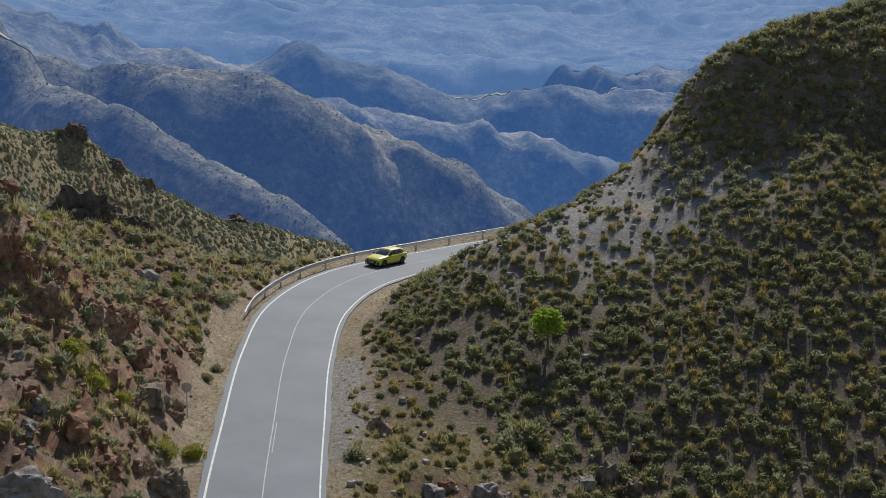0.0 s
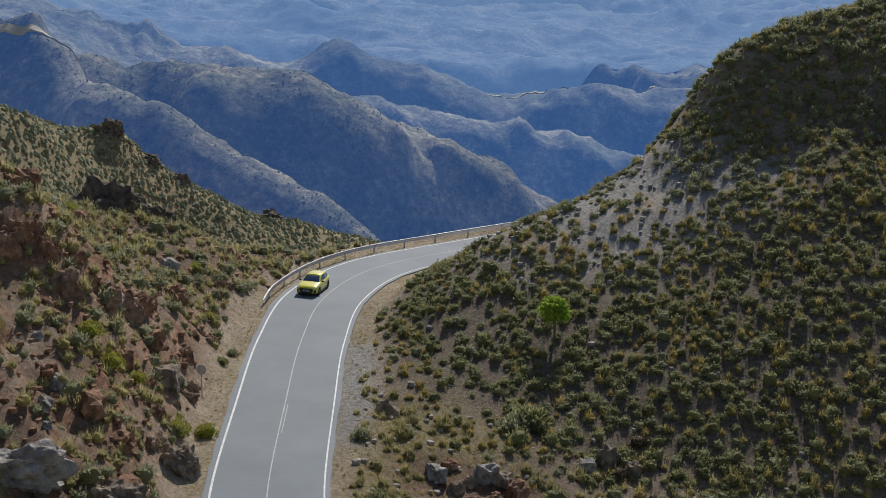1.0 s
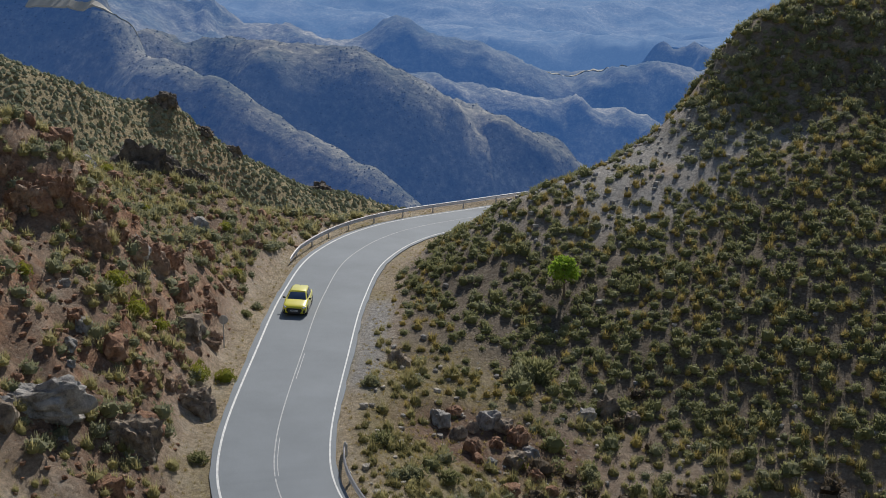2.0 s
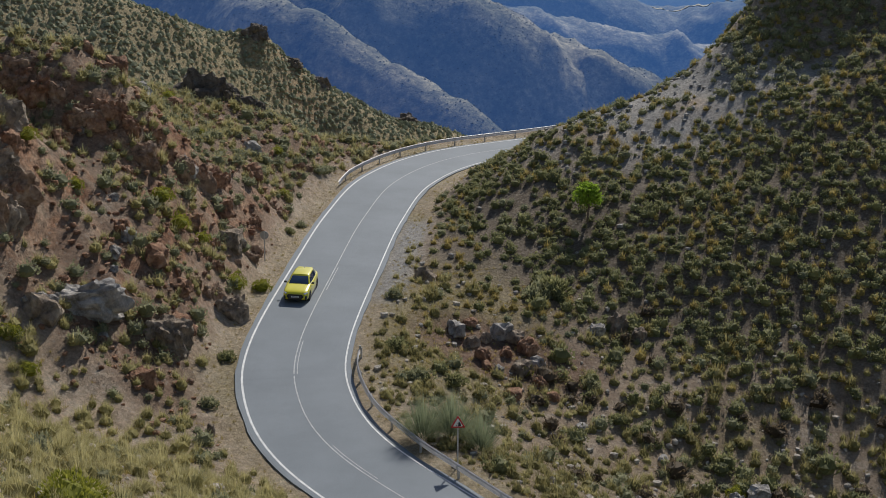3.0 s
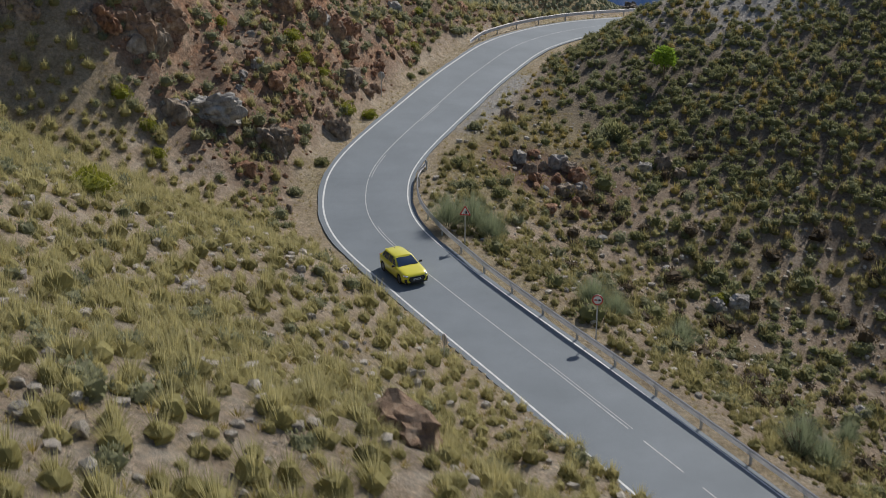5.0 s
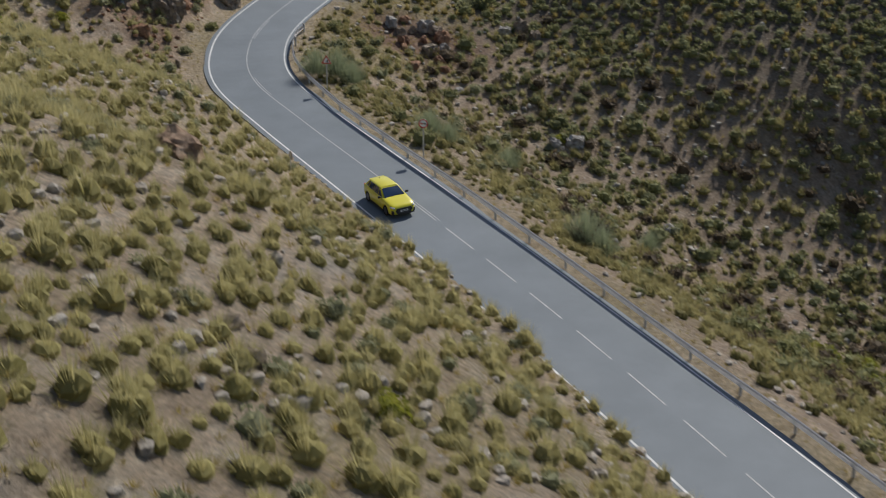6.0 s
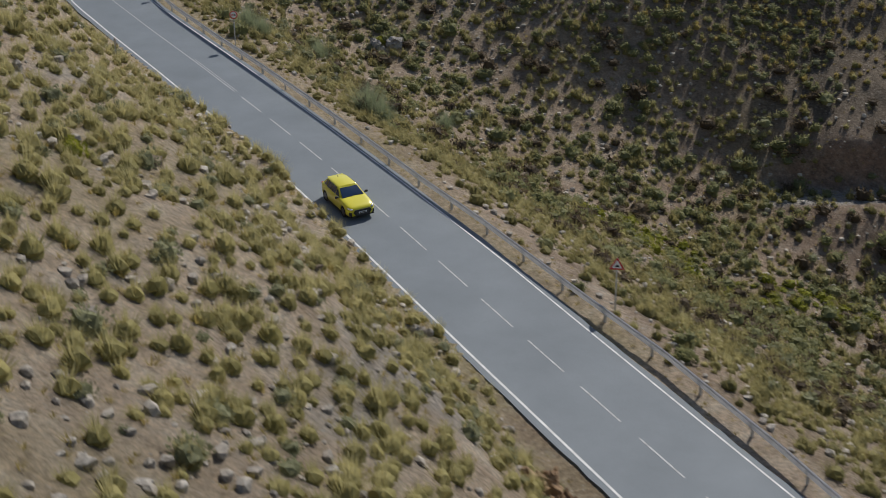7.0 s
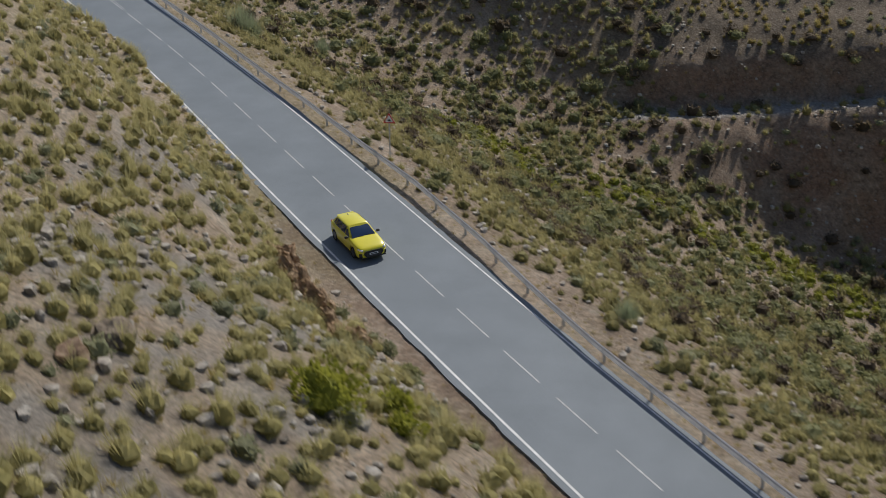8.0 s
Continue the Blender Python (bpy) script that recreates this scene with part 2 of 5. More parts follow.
# Break lines of the near land: gully beds, spurs, crests and the feet of slopes.
BREAKS = {
    "gully": [(3, 73, 5.4), (12, 67, 1.7), (25, 63, -2.6), (36, 54, -6.9), (44, 49.5, -8.3), (55, 47, -12.3), (65, 49, -14.6), (76, 52, -21), (110, 48, -32)],
    "bank": [(28, 35, 3.5), (43, 25, 1.2), (57.3, 17.3, -2.4), (65.5, 14.1, -4.9), (90, -5, -9)],
    "bench": [(-4.5, 85, 8.2), (0, 79, 7.2), (0, 73, 6.0), (2.4, 64.6, 5.2), (8, 58, 4.6)],
    "hill_foot": [(2, 87.8, 7.8), (10, 84, 5.8), (15.3, 78.9, 3.6), (24, 74, 0.9), (31, 77.5, 2.9), (42, 78.5, 3.0), (50, 76.5, -0.6)],
    "track": [(43, 70, -4.6), (53, 66.5, -8.9), (57, 64.6, -10.6), (61.8, 65.5, -10.5), (68.2, 68, -10.4), (75.4, 70, -10.0), (83, 71.5, -9.1), (92, 74, -8)],
    "track_edge": [(57, 61.9, -11.1), (62.6, 62.9, -10.9), (69, 65.4, -10.8), (76, 67.4, -10.4), (83.4, 68.9, -9.5), (92, 71.4, -8.4)],
    "cliff_foot": [(60, 57.5, -12.6), (66, 57.5, -14.8), (74, 60.8, -17.8), (90, 64, -21)],
    "track_cut": [(56, 67.6, -8.2), (62, 67.8, -7.4), (68, 70.3, -6.9), (75, 72.4, -6.4), (83, 74, -5.4), (92, 76.4, -4.4)],
    "hill_flank": [(-1.7, 95.4, 9.8), (4, 95.4, 10.4), (12.4, 92, 9.3), (19.5, 91.3, 10.1), (27, 91, 10.5), (45, 92, 10), (67, 90, 4)], "hill_east": [(55, 79, -1), (67, 79.5, -2), (90, 84, -2)],
    "hill_middle": [(0.7, 103.4, 12.5), (14.7, 101.5, 13.4), (23.2, 101, 14.8), (40, 102, 17), (70, 104, 15)],
    "hill_shoulder": [(2.8, 110.5, 15.2), (8, 113.8, 16.7), (15, 119.6, 19.5), (18.5, 113.4, 18.9), (50, 112, 25)],
    "hill_crest": [(23.5, 128, 27), (30.5, 130, 31), (38, 131.5, 34), (47, 132, 36.5), (62, 134, 36), (95, 140, 28)],
    "hill_head": [(17.2, 119, 21.2), (20.6, 121.5, 24.9), (22.6, 123.5, 28.2), (25.4, 125, 30.1), (28.1, 126, 31.2), (33.2, 127, 32.8), (39, 128, 34.0)],
    "hill_face": [(23, 113, 20.7), (26.1, 117.2, 23.7), (30.3, 119.4, 26.1), (31.7, 112.5, 22.4), (25.1, 106.7, 18.3), (28.6, 99, 15.1), (28, 108.6, 19.9)],
    "hill_back": [(6, 124, 13.5), (19, 130, 18), (16, 134, 15), (30, 146, 18), (60, 160, 24), (100, 170, 24)],
    "cut_foot": [(-11.5, 57, 6.8), (-14, 61.5, 7.4), (-15, 70, 8.6), (-15.6, 77, 9.3), (-16.3, 85, 9.2), (-16.6, 93, 9.6), (-16.3, 103, 10.0)],
    "red_cut": [(-17.5, 60.6, 9.6), (-17.8, 65, 11.3), (-19.2, 72.5, 13.2), (-18.5, 80.5, 12.5), (-18.2, 89, 12.2), (-18.2, 98, 11.9), (-20, 110.8, 14.0)],
    "tan_cliff_foot": [(-36, 53.5, 17.5), (-28.5, 55.8, 16.6), (-25.4, 59, 15.8), (-24.8, 63, 15.8), (-25.4, 67.5, 17.4)],
    "tan_cliff_top": [(-37, 61.5, 26.5), (-31, 63, 25.2), (-28.6, 66.2, 24.4), (-28.6, 69.8, 22.0)],
    "under_band": [(-28.7, 72.9, 20.4), (-24, 73, 17.2), (-21.4, 77, 15.2)],
    "band_foot": [(-34, 79, 21.4), (-30.5, 77, 20.2), (-28, 76.4, 19.6), (-25.0, 76.2, 18.0), (-22.3, 79.2, 16.2), (-20.6, 83, 14.6), (-19.6, 88, 13.4)],
    "band_top": [(-35, 81.5, 24.6), (-32, 80.0, 23.8), (-28.8, 78.6, 22.8), (-26.0, 78.5, 21.6), (-23.6, 80.8, 19.4), (-22.0, 84.6, 17.2), (-21.2, 89, 15.2)],
    "left_crest": [(-36, 86, 24.0), (-31, 92, 20.2), (-30, 109, 17.8), (-23.4, 110.2, 16.1), (-18.3, 113, 11.8), (-15.5, 122, 11.5), (-16, 132, 8)],
    "left_top": [(-60, 60, 30), (-55, 85, 25), (-42, 108, 19.2), (-45, 125, 14), (-28, 128, 10)],
    "side_gully": [(-13, 54, 7.6), (-20, 51.5, 9.5), (-30, 49, 12.5), (-45, 46, 18), (-65, 42, 26)],
    "near_spur": [(-4.1, 21.1, 18.2), (-14, 30, 17.2), (-28, 36, 18.8), (-2.3, 24.7, 15.8), (-9, 42, 10.5), (4, 34, 11)],
    "near_slope": [(20, 0.5, 19.2), (30.6, 1.5, 13.8), (35.3, -8.1, 14.7), (38, -5, 12.4), (42, -8, 11.3), (46.2, -16, 12.0), (47.5, -13.4, 9.9)],
    "near_upper": [(34.3, -13.6, 17.2), (36.4, -19.6, 18.2), (41.6, -23.8, 16.3), (44, -31, 17), (47.6, -28.6, 15), (53.8, -27.6, 11.4), (48, -22, 12.3)],
    "near_crest": [(-40, 10, 27), (-12, -2, 26), (8, -18, 26.5), (24, -34, 26.5), (42, -50, 25), (60, -66, 22), (84, -84, 17), (110, -110, 10)],
    "verge": [(58, -19, 5.0), (63, -24.5, 5.6), (70, -31, 6), (82, -44, 6), (70, -46, 11)],
    "second_hill": [(-140, 240, 26), (-104, 252, 17), (-83, 262, 9.5), (-72, 284, 3.5), (-60, 296, -8.5), (-40, 310, -18), (-22, 320, -26)],
    "second_face": [(-118, 215, 8), (-84, 238, 1), (-72, 258, -5), (-58, 276, -15)],
    "second_foot": [(-95, 190, 1), (-62, 222, -8), (-40, 252, -22), (-15, 280, -34)],
    "drop": [(-70, 150, 2), (-35, 160, -8), (-10, 165, -16), (30, 175, -8), (90, 190, -12)],
    "valley": [(-10, 340, -52), (30, 300, -52), (80, 270, -48), (160, 220, -44)],
}
# Ridges and valleys of the distance.
RIDGES = {
    "lit_spur": [(-200, 500, 30), (-144, 477, 14), (-131, 463, 6), (-111, 442, -1), (-92, 429, -7), (-75, 417, -15), (-56, 409, -22), (-39, 397, -32), (-29, 389, -38), (-20, 380, -47)],
    "spur_edge": [(-156, 462, 8), (-143, 448, 1), (-123, 427, -6), (-104, 414, -12), (-87, 402, -20), (-67, 394, -28), (-49, 383, -37)],
    "spur_foot": [(-170, 432, -40), (-140, 412, -48), (-118, 397, -52), (-100, 386, -58), (-80, 378, -66), (-60, 368, -74)],
    "dome_edge": [(-137, 527, -6), (-108, 517, -11), (-91, 512, -17), (-72, 519, -20), (-46, 519, -29), (-28, 537, -27), (-14, 542, -36), (3, 545, -45), (21, 552, -54)],
    "dome_foot": [(-137, 489, -54), (-108, 479, -59), (-91, 474, -65), (-72, 481, -68), (-46, 481, -77), (-28, 499, -75), (-14, 504, -84), (3, 507, -93), (21, 514, -102)],
    "hollow": [(-60, 450, -62), (-29, 445, -88), (-6, 450, -96), (40, 470, -98), (120, 460, -80)],
    "dome": [(-210, 570, 16), (-148, 557, 1), (-128, 557, 4), (-96, 542, -5), (-68, 557, -9), (-41, 567, -20), (-19, 577, -32), (4, 582, -44), (27, 587, -58)],
    "rib": [(-20, 540, -40), (-16, 520, -58), (-8, 500, -84)],
    "ravine": [(-130, 630, -46), (-60, 628, -66), (0, 632, -78), (60, 618, -88), (150, 580, -80)],
    "third": [(-160, 700, -6), (-104, 697, -17), (-66, 687, -27), (-38, 682, -29), (-6, 687, -33), (31, 687, -40), (58, 677, -46), (77, 657, -52), (130, 640, -60)],
    "third_edge": [(-95, 669, -22), (-63, 662, -31), (-37, 657, -34), (-6, 659, -38), (30, 659, -46), (56, 652, -52)],
    "third_foot": [(-95, 643, -56), (-63, 636, -65), (-37, 631, -68), (-6, 633, -72), (30, 633, -80), (56, 626, -86)],
    "third_back": [(-150, 775, -60), (-60, 775, -74), (30, 770, -84), (120, 745, -86)],
    "fourth": [(-280, 900, 14), (-198, 877, 0), (-117, 847, -15), (-88, 857, -11), (-28, 850, -28), (2, 850, -38.5), (29, 850, -38.5), (51, 850, -35.5), (75, 850, -36), (102, 850, -30.5), (135, 850, -33), (200, 820, -44)],
    "fourth_edge": [(-109, 812, -25), (-85, 822, -21), (-58, 812, -30), (-27, 812, -36), (-1, 812, -47), (43, 812, -45), (80, 812, -45), (120, 812, -46)],
    "fourth_foot": [(-109, 784, -61), (-85, 794, -57), (-58, 784, -66), (-27, 784, -72), (-1, 784, -81), (43, 784, -78), (80, 782, -84), (120, 780, -86)],
    "fourth_back": [(-200, 985, -66), (-60, 965, -80), (60, 945, -86), (180, 890, -84)],
    "fifth": [(-330, 1180, 0), (-193, 1147, -11), (-95, 1097, -19), (-10, 1047, -29), (47, 1047, -30), (119, 997, -32), (161, 947, -35), (260, 900, -30)],
    "fifth_edge": [(-92, 1057, -26), (-9, 1012, -35), (46, 1012, -37), (115, 967, -37)],
    "fifth_foot": [(-92, 1027, -66), (-9, 982, -75), (46, 982, -77), (115, 937, -77)],
    "fifth_back": [(-300, 1320, -50), (0, 1250, -70), (250, 1150, -70)],
    "far": [(-568, 1497, -3), (-453, 1497, -6), (-317, 1697, -14), (-130, 1497, -26), (-62, 1897, -35), (43, 1697, -40), (167, 1997, -38), (342, 1897, -42), (535, 1697, -33)],
    "plain": [(-700, 2300, -60), (0, 2400, -75), (700, 2300, -60)],
    "range": [(-1452, 3197, 60), (-990, 3297, 80), (-514, 3497, 110), (22, 3597, 90), (574, 3597, 80), (1193, 3397, 90)],
    "range_top": [(-2000, 4300, 300), (-600, 4600, 330), (700, 4600, 300), (2000, 4300, 280)],
}


for k in ("spur_foot", "dome_foot", "third_foot", "fourth_foot", "fifth_foot", "hollow"):
    RIDGES[k] = [(x, y, z - 15) for x, y, z in RIDGES[k]]


def lay(lines, step):
    """Points every so many metres along the break lines."""
    out = []
    for line in lines.values():
        k = np.array(line, float)
        for a, b in zip(k, k[1:]):
            n = max(1, int(np.linalg.norm(b - a) / step))
            out.append(a + (b - a) * np.linspace(0, 1, n, endpoint=False)[:, None])
        out.append(k[-1:])
    return np.vstack(out)


class Surface:
    """The surface stretched over the break lines."""

    def __init__(self, pts):
        keep = []
        for p in pts:
            if not keep or np.hypot(*(np.array(keep)[:, :2] - p[:2]).T).min() > 1.6:
                keep.append(p)
        self.p = np.array(keep)
        d = np.hypot(self.p[:, None, 0] - self.p[None, :, 0], self.p[:, None, 1] - self.p[None, :, 1])
        n = len(self.p)
        a = np.zeros((n + 1, n + 1))
        a[:n, :n] = -np.sqrt(d * d + 2.0) + 0.02 * np.eye(n)
        a[:n, n] = a[n, :n] = 1
        self.w = np.linalg.solve(a, np.r_[self.p[:, 2], 0])

    def __call__(self, x, y):
        x, y = np.asarray(x, float), np.asarray(y, float)
        flat, out = np.c_[x.ravel(), y.ravel()], np.empty(x.size)
        for a in range(0, len(flat), 30000):
            q = flat[a : a + 30000]
            d2 = (q[:, None, 0] - self.p[None, :, 0]) ** 2 + (q[:, None, 1] - self.p[None, :, 1]) ** 2
            out[a : a + 30000] = -np.sqrt(d2 + 2.0) @ self.w[:-1] + self.w[-1]
        return out.reshape(x.shape)


_s = np.arange(0, ROAD_S[-1], 5.0)
ROAD_BREAKS = np.vstack([on_road(_s, np.full(len(_s), o)) for o in (-4.4, 4.6)])
NEAR = Surface(np.vstack([ROAD_BREAKS, lay({k: v for k, v in BREAKS.items() if k not in ("second_hill", "second_face", "second_foot", "drop", "valley")}, 7.0),
                          lay({k: BREAKS[k] for k in ("second_hill", "second_face", "second_foot", "drop", "valley")}, 20.0),
                          lay({k: RIDGES[k] for k in ("lit_spur", "spur_foot")}, 40.0)]))
FAR = Surface(np.vstack([lay({k: BREAKS[k] for k in ("second_hill", "second_face", "second_foot", "drop", "valley")}, 25.0), lay(RIDGES, 30.0)]))


def near_line(x, y, line):
    """Distance from a break line seen from above."""
    best = np.full(np.shape(x), 1e9)
    for a, b in zip(line, line[1:]):
        ex, ey = b[0] - a[0], b[1] - a[1]
        u = np.clip(((x - a[0]) * ex + (y - a[1]) * ey) / (ex * ex + ey * ey), 0, 1)
        best = np.minimum(best, np.hypot(x - a[0] - u * ex, y - a[1] - u * ey))
    return best


def zones(x, y):
    """How far a place belongs to the stony left bank, the northern hill and the near grass slope."""
    d, h, s = road_frame(x, y)
    left = smooth(4.5, 7.5, d) * smooth(52, 58, y + 0.28 * (x + 14)) * smooth(20, -2, x)
    near = smooth(3.9, 5.0, d) * (1 - smooth(52, 58, y + 0.28 * (x + 14)))
    north = smooth(76, 90, y + 0.12 * x) * smooth(-4.6, -8.0, d)
    return d, h, s, left, near, north


def height(x, y):
    d, h, s, left, near, north = zones(x, y)
    z = NEAR(x, y)
    away = smooth(4.6, 9.0, np.abs(d))
    z = z + away * (0.55 * fbm(x, y, 7.0, 4) + 0.22 * fbm(x + 40, y, 1.6, 3))
    # Rocky ledges of the cut and the crags.
    crag = left * smooth(0, 9, 24 - np.abs(x + 25)) * (1 - smooth(88, 100, y))
    step = fbm(x, y + 7, 4.6, 5, 0.6, True)
    z = z + (0.45 * left + 0.9 * crag) * smooth(5.5, 9, np.abs(d)) * (0.8 * step + 0.45 * fbm(x, y, 1.5, 3, 0.6, True))
    # Runnels on the bare cut above the dirt track.
    bare = smooth(50, 58, x) * smooth(58, 62, y) * (1 - smooth(76, 82, y))
    z = z + bare * 0.4 * fbm(x * 2.2, y * 0.5, 3.0, 3, 0.5, True)
    z = z - 1.6 * smooth(160, 240, y) * fbm(x, y, 34, 5, 0.55, True) * -1
    z = z + smooth(150, 230, y) * 2.5 * fbm(x, y, 18, 4)
    # The dirt track on its ledge.
    ledge = near_line(x, y, BREAKS["track"][2:])
    k = smooth(2.6, 1.5, ledge) * smooth(55, 58, x)
    z = z * (1 - k) + k * np.interp(x, [57, 68, 75, 83, 92], [-10.6, -10.4, -10.0, -9.1, -8.0])
    # The steep little bank where the grass slope meets the road.
    rise = np.interp(s, [150, 160, 166, 172, 180, 186, 192, 200, 206, 212, 220], [0.5, 0.8, 1.2, 1.45, 1.75, 1.95, 1.75, 1.5, 1.3, 0.7, 0.0]) * smooth(140, 150, s)
    lift = h + rise * smooth(3.65, 4.75, d) * (1 + 0.3 * fbm(x, y, 3.0, 3)) + 0.22 * np.clip(d - 4.8, 0, 5)
    z = np.where((d > 3.65) & (d < 9), np.maximum(z, lift), z)
    # The land falls away outside the far bend.
    brink = smooth(6.0, 13.0, d) * smooth(BRINK + 8, BRINK - 6, s) * smooth(70, 35, d)
    z = z - 11.0 * brink
    # The bed of the road and its verges.
    steep = (d > 0) * smooth(140, 150, s) * (1 - smooth(206, 216, s))
    bed = smooth(6.2, 4.0, np.abs(d)) * (1 - steep) + smooth(4.0, 3.6, np.abs(d)) * steep
    z = z * (1 - bed) + bed * (h - 0.09 + 0.04 * fbm(x, y, 0.9, 2))
    return np.where((d < 2.9) & (d > 0.3 - valley_half(s)), h - 0.22, z)


def sheet(name, xs, ys, zf, mat, attrs=None):
    gx, gy = np.meshgrid(xs, ys)
    gz = zf(gx, gy)
    nx, ny = len(xs), len(ys)
    v = np.c_[gx.ravel(), gy.ravel(), gz.ravel()]
    i = np.arange((ny - 1) * (nx - 1))
    a = i // (nx - 1) * nx + i % (nx - 1)
    f = np.c_[a, a + 1, a + nx + 1, a + nx]
    me = raw_mesh(name, v, f, mat)
    for key, val in (attrs(gx, gy) if attrs else {}).items():
        at = me.attributes.new(key, "FLOAT", "POINT")
        at.data.foreach_set("value", np.ravel(val).astype(np.float32))
    return new(name, me)


def raw_mesh(name, v, f, mat, flat=False, tip=None):
    """A mesh from arrays of corners and of equal faces."""
    me = bpy.data.meshes.new(name)
    v, f = np.asarray(v, np.float32), np.asarray(f, np.int32)
    n, k = f.shape
    me.vertices.add(len(v))
    me.vertices.foreach_set("co", v.ravel())
    me.loops.add(n * k)
    me.loops.foreach_set("vertex_index", f.ravel())
    me.polygons.add(n)
    me.polygons.foreach_set("loop_start", np.arange(0, n * k, k, dtype=np.int32))
    me.polygons.foreach_set("use_smooth", np.full(n, not flat))
    me.materials.append(mat)
    if tip is not None:
        me.attributes.new("tip", "FLOAT", "POINT").data.foreach_set("value", np.asarray(tip, np.float32))
    me.update(calc_edges=True)
    return me


# the foot-worn scar across the shoulder of the hill
SCAR = [(12, 120), (16, 116.8), (18.5, 113.8), (22, 112.2), (27, 113)]


def ground_attrs(x, y):
    d, h, s, left, near, north = zones(x, y)
    patch = fbm(x + 90, y, 9.0, 4)
    pale = smooth(15, 5, np.hypot((x - 12) * 0.8, y - 113)) * smooth(-4.6, -7, d)
    straw = smooth(0.0, 0.6, patch) * 0.4 * (1 - left) * (1 - north) + 0.7 * smooth(140, 160, y)
    bench = smooth(9, 3, np.hypot((x + 1) * 1.0, (y - 76) * 0.55)) * smooth(-4.2, -5.5, d)
    verge = smooth(6.0, 4.2, np.abs(d))
    lay_by = smooth(1.6, 0.6, np.abs(d + 4.6)) * smooth(76, 80, y) * (1 - smooth(96, 100, y))
    # dark soil; on the northern hill it also paints in shade between the shrubs
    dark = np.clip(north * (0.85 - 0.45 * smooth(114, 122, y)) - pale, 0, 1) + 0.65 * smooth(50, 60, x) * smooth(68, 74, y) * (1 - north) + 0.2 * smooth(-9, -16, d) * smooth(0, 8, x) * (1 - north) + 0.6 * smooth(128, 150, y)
    track = smooth(2.2, 1.2, near_line(x, y, BREAKS["track"][2:]))
    slope = np.hypot(*np.gradient(height(x, y), y[:, 0], x[0]))
    rock = left * smooth(0.85, 1.35, slope) * smooth(150, 130, y) + 0.35 * smooth(150, 170, y) * smooth(0.8, 1.2, slope) * smooth(-0.1, 0.2, patch) + 0.5 * smooth(52, 60, x) * smooth(56, 60, y) * smooth(0.8, 1.2, slope)
    return {"rock": np.clip(rock, 0, 1), "red": np.clip(left * (0.75 + 0.4 * patch) + smooth(-4.4, -6, d) * (1 - north) * (0.35 + 0.3 * patch) + 0.3 * north + 0.8 * smooth(7, 3, np.hypot((x - 2.4) * 0.7, y - 76)) + 0.5 * verge * smooth(50, 56, x - y) * (d > 0) + 0.35 * smooth(40, 60, x) * smooth(50, 62, y), 0, 1),
            "dark": np.clip(dark, 0, 1), "straw": np.clip(straw + 0.9 * bench * smooth(2.5, 5.5, np.hypot((x - 2.4) * 0.7, y - 76)) + 0.4 * verge * (1 - smooth(50, 56, x - y)), 0, 0.9),
            "gravel": np.clip(0.65 * near * smooth(0.1, 0.4, fbm(x + 50, y, 7.0, 4)) * smooth(15, 30, x) * smooth(5.5, 7.5, d) + lay_by + 0.9 * track + 0.95 * pale * smooth(-0.6, 0.0, patch) + smooth(1.5, 0.7, near_line(x, y, SCAR)), 0, 1)}


def grow(a, b, first, rate):
    out = [a]
    while abs(out[-1] - a) < abs(b - a):
        out.append(out[-1] + math.copysign(first, b - a))
        first *= rate
    return out[1:]


xs = np.array(grow(-46, -420, 0.7, 1.045)[::-1] + list(np.arange(-46, 92, 0.66)) + grow(92, 460, 0.7, 1.05))
ys = np.array(grow(-96, -330, 0.8, 1.08)[::-1] + list(np.arange(-96, 140, 0.68)) + grow(140, 372, 0.8, 1.010))
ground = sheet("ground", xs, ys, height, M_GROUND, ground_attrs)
tagged(ground, "dry stony hillsides falling to a gully", "ground", kind="structure")


def far_height(x, y):
    z = FAR(x, y)
    k = smooth(330, 420, y)
    warp = 18 * fbm(x, y, 60, 3)
    z = z + k * (7.0 * fbm(x + warp, y - warp, 75, 5, 0.5, True) + (5.0 + 3.0 * smooth(600, 700, y)) * (fbm(x + 0.6 * warp + 0.25 * y, y * 0.36, 34, 5, 0.52, True) - 0.2) * (1 - 0.85 * smooth(950, 1400, y)) + 0.8 * fbm(x, y, 9, 3))
    z = z + smooth(1100, 1500, y) * 34 * fbm(x + 3 * warp, y * 0.6, 240, 5, 0.5, True) * (1 + smooth(1500, 3000, y))
    return np.where(y < 372, np.minimum(z, height(x, np.minimum(y, 371.9)) - 1.5 - 6 * smooth(372, 340, y)), z)


def far_sheet(y0, y1, dx, ys, mat, label):
    w = 190 + 0.28 * (y0 - 345)
    xs = np.array(grow(-w, -900 - 0.5 * y1, dx * 1.6, 1.07)[::-1] + list(np.arange(-w, w, dx)) + grow(w, 900 + 0.5 * y1, dx * 1.6, 1.07))
    return tagged(sheet("backdrop", xs, ys, far_height, mat), label, "mountains", kind="structure")


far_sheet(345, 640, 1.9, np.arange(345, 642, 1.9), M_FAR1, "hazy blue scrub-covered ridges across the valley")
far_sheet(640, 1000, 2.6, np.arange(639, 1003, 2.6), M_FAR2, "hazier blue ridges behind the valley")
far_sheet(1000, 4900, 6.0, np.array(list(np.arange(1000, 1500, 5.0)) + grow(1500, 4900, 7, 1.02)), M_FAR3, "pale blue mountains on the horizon")


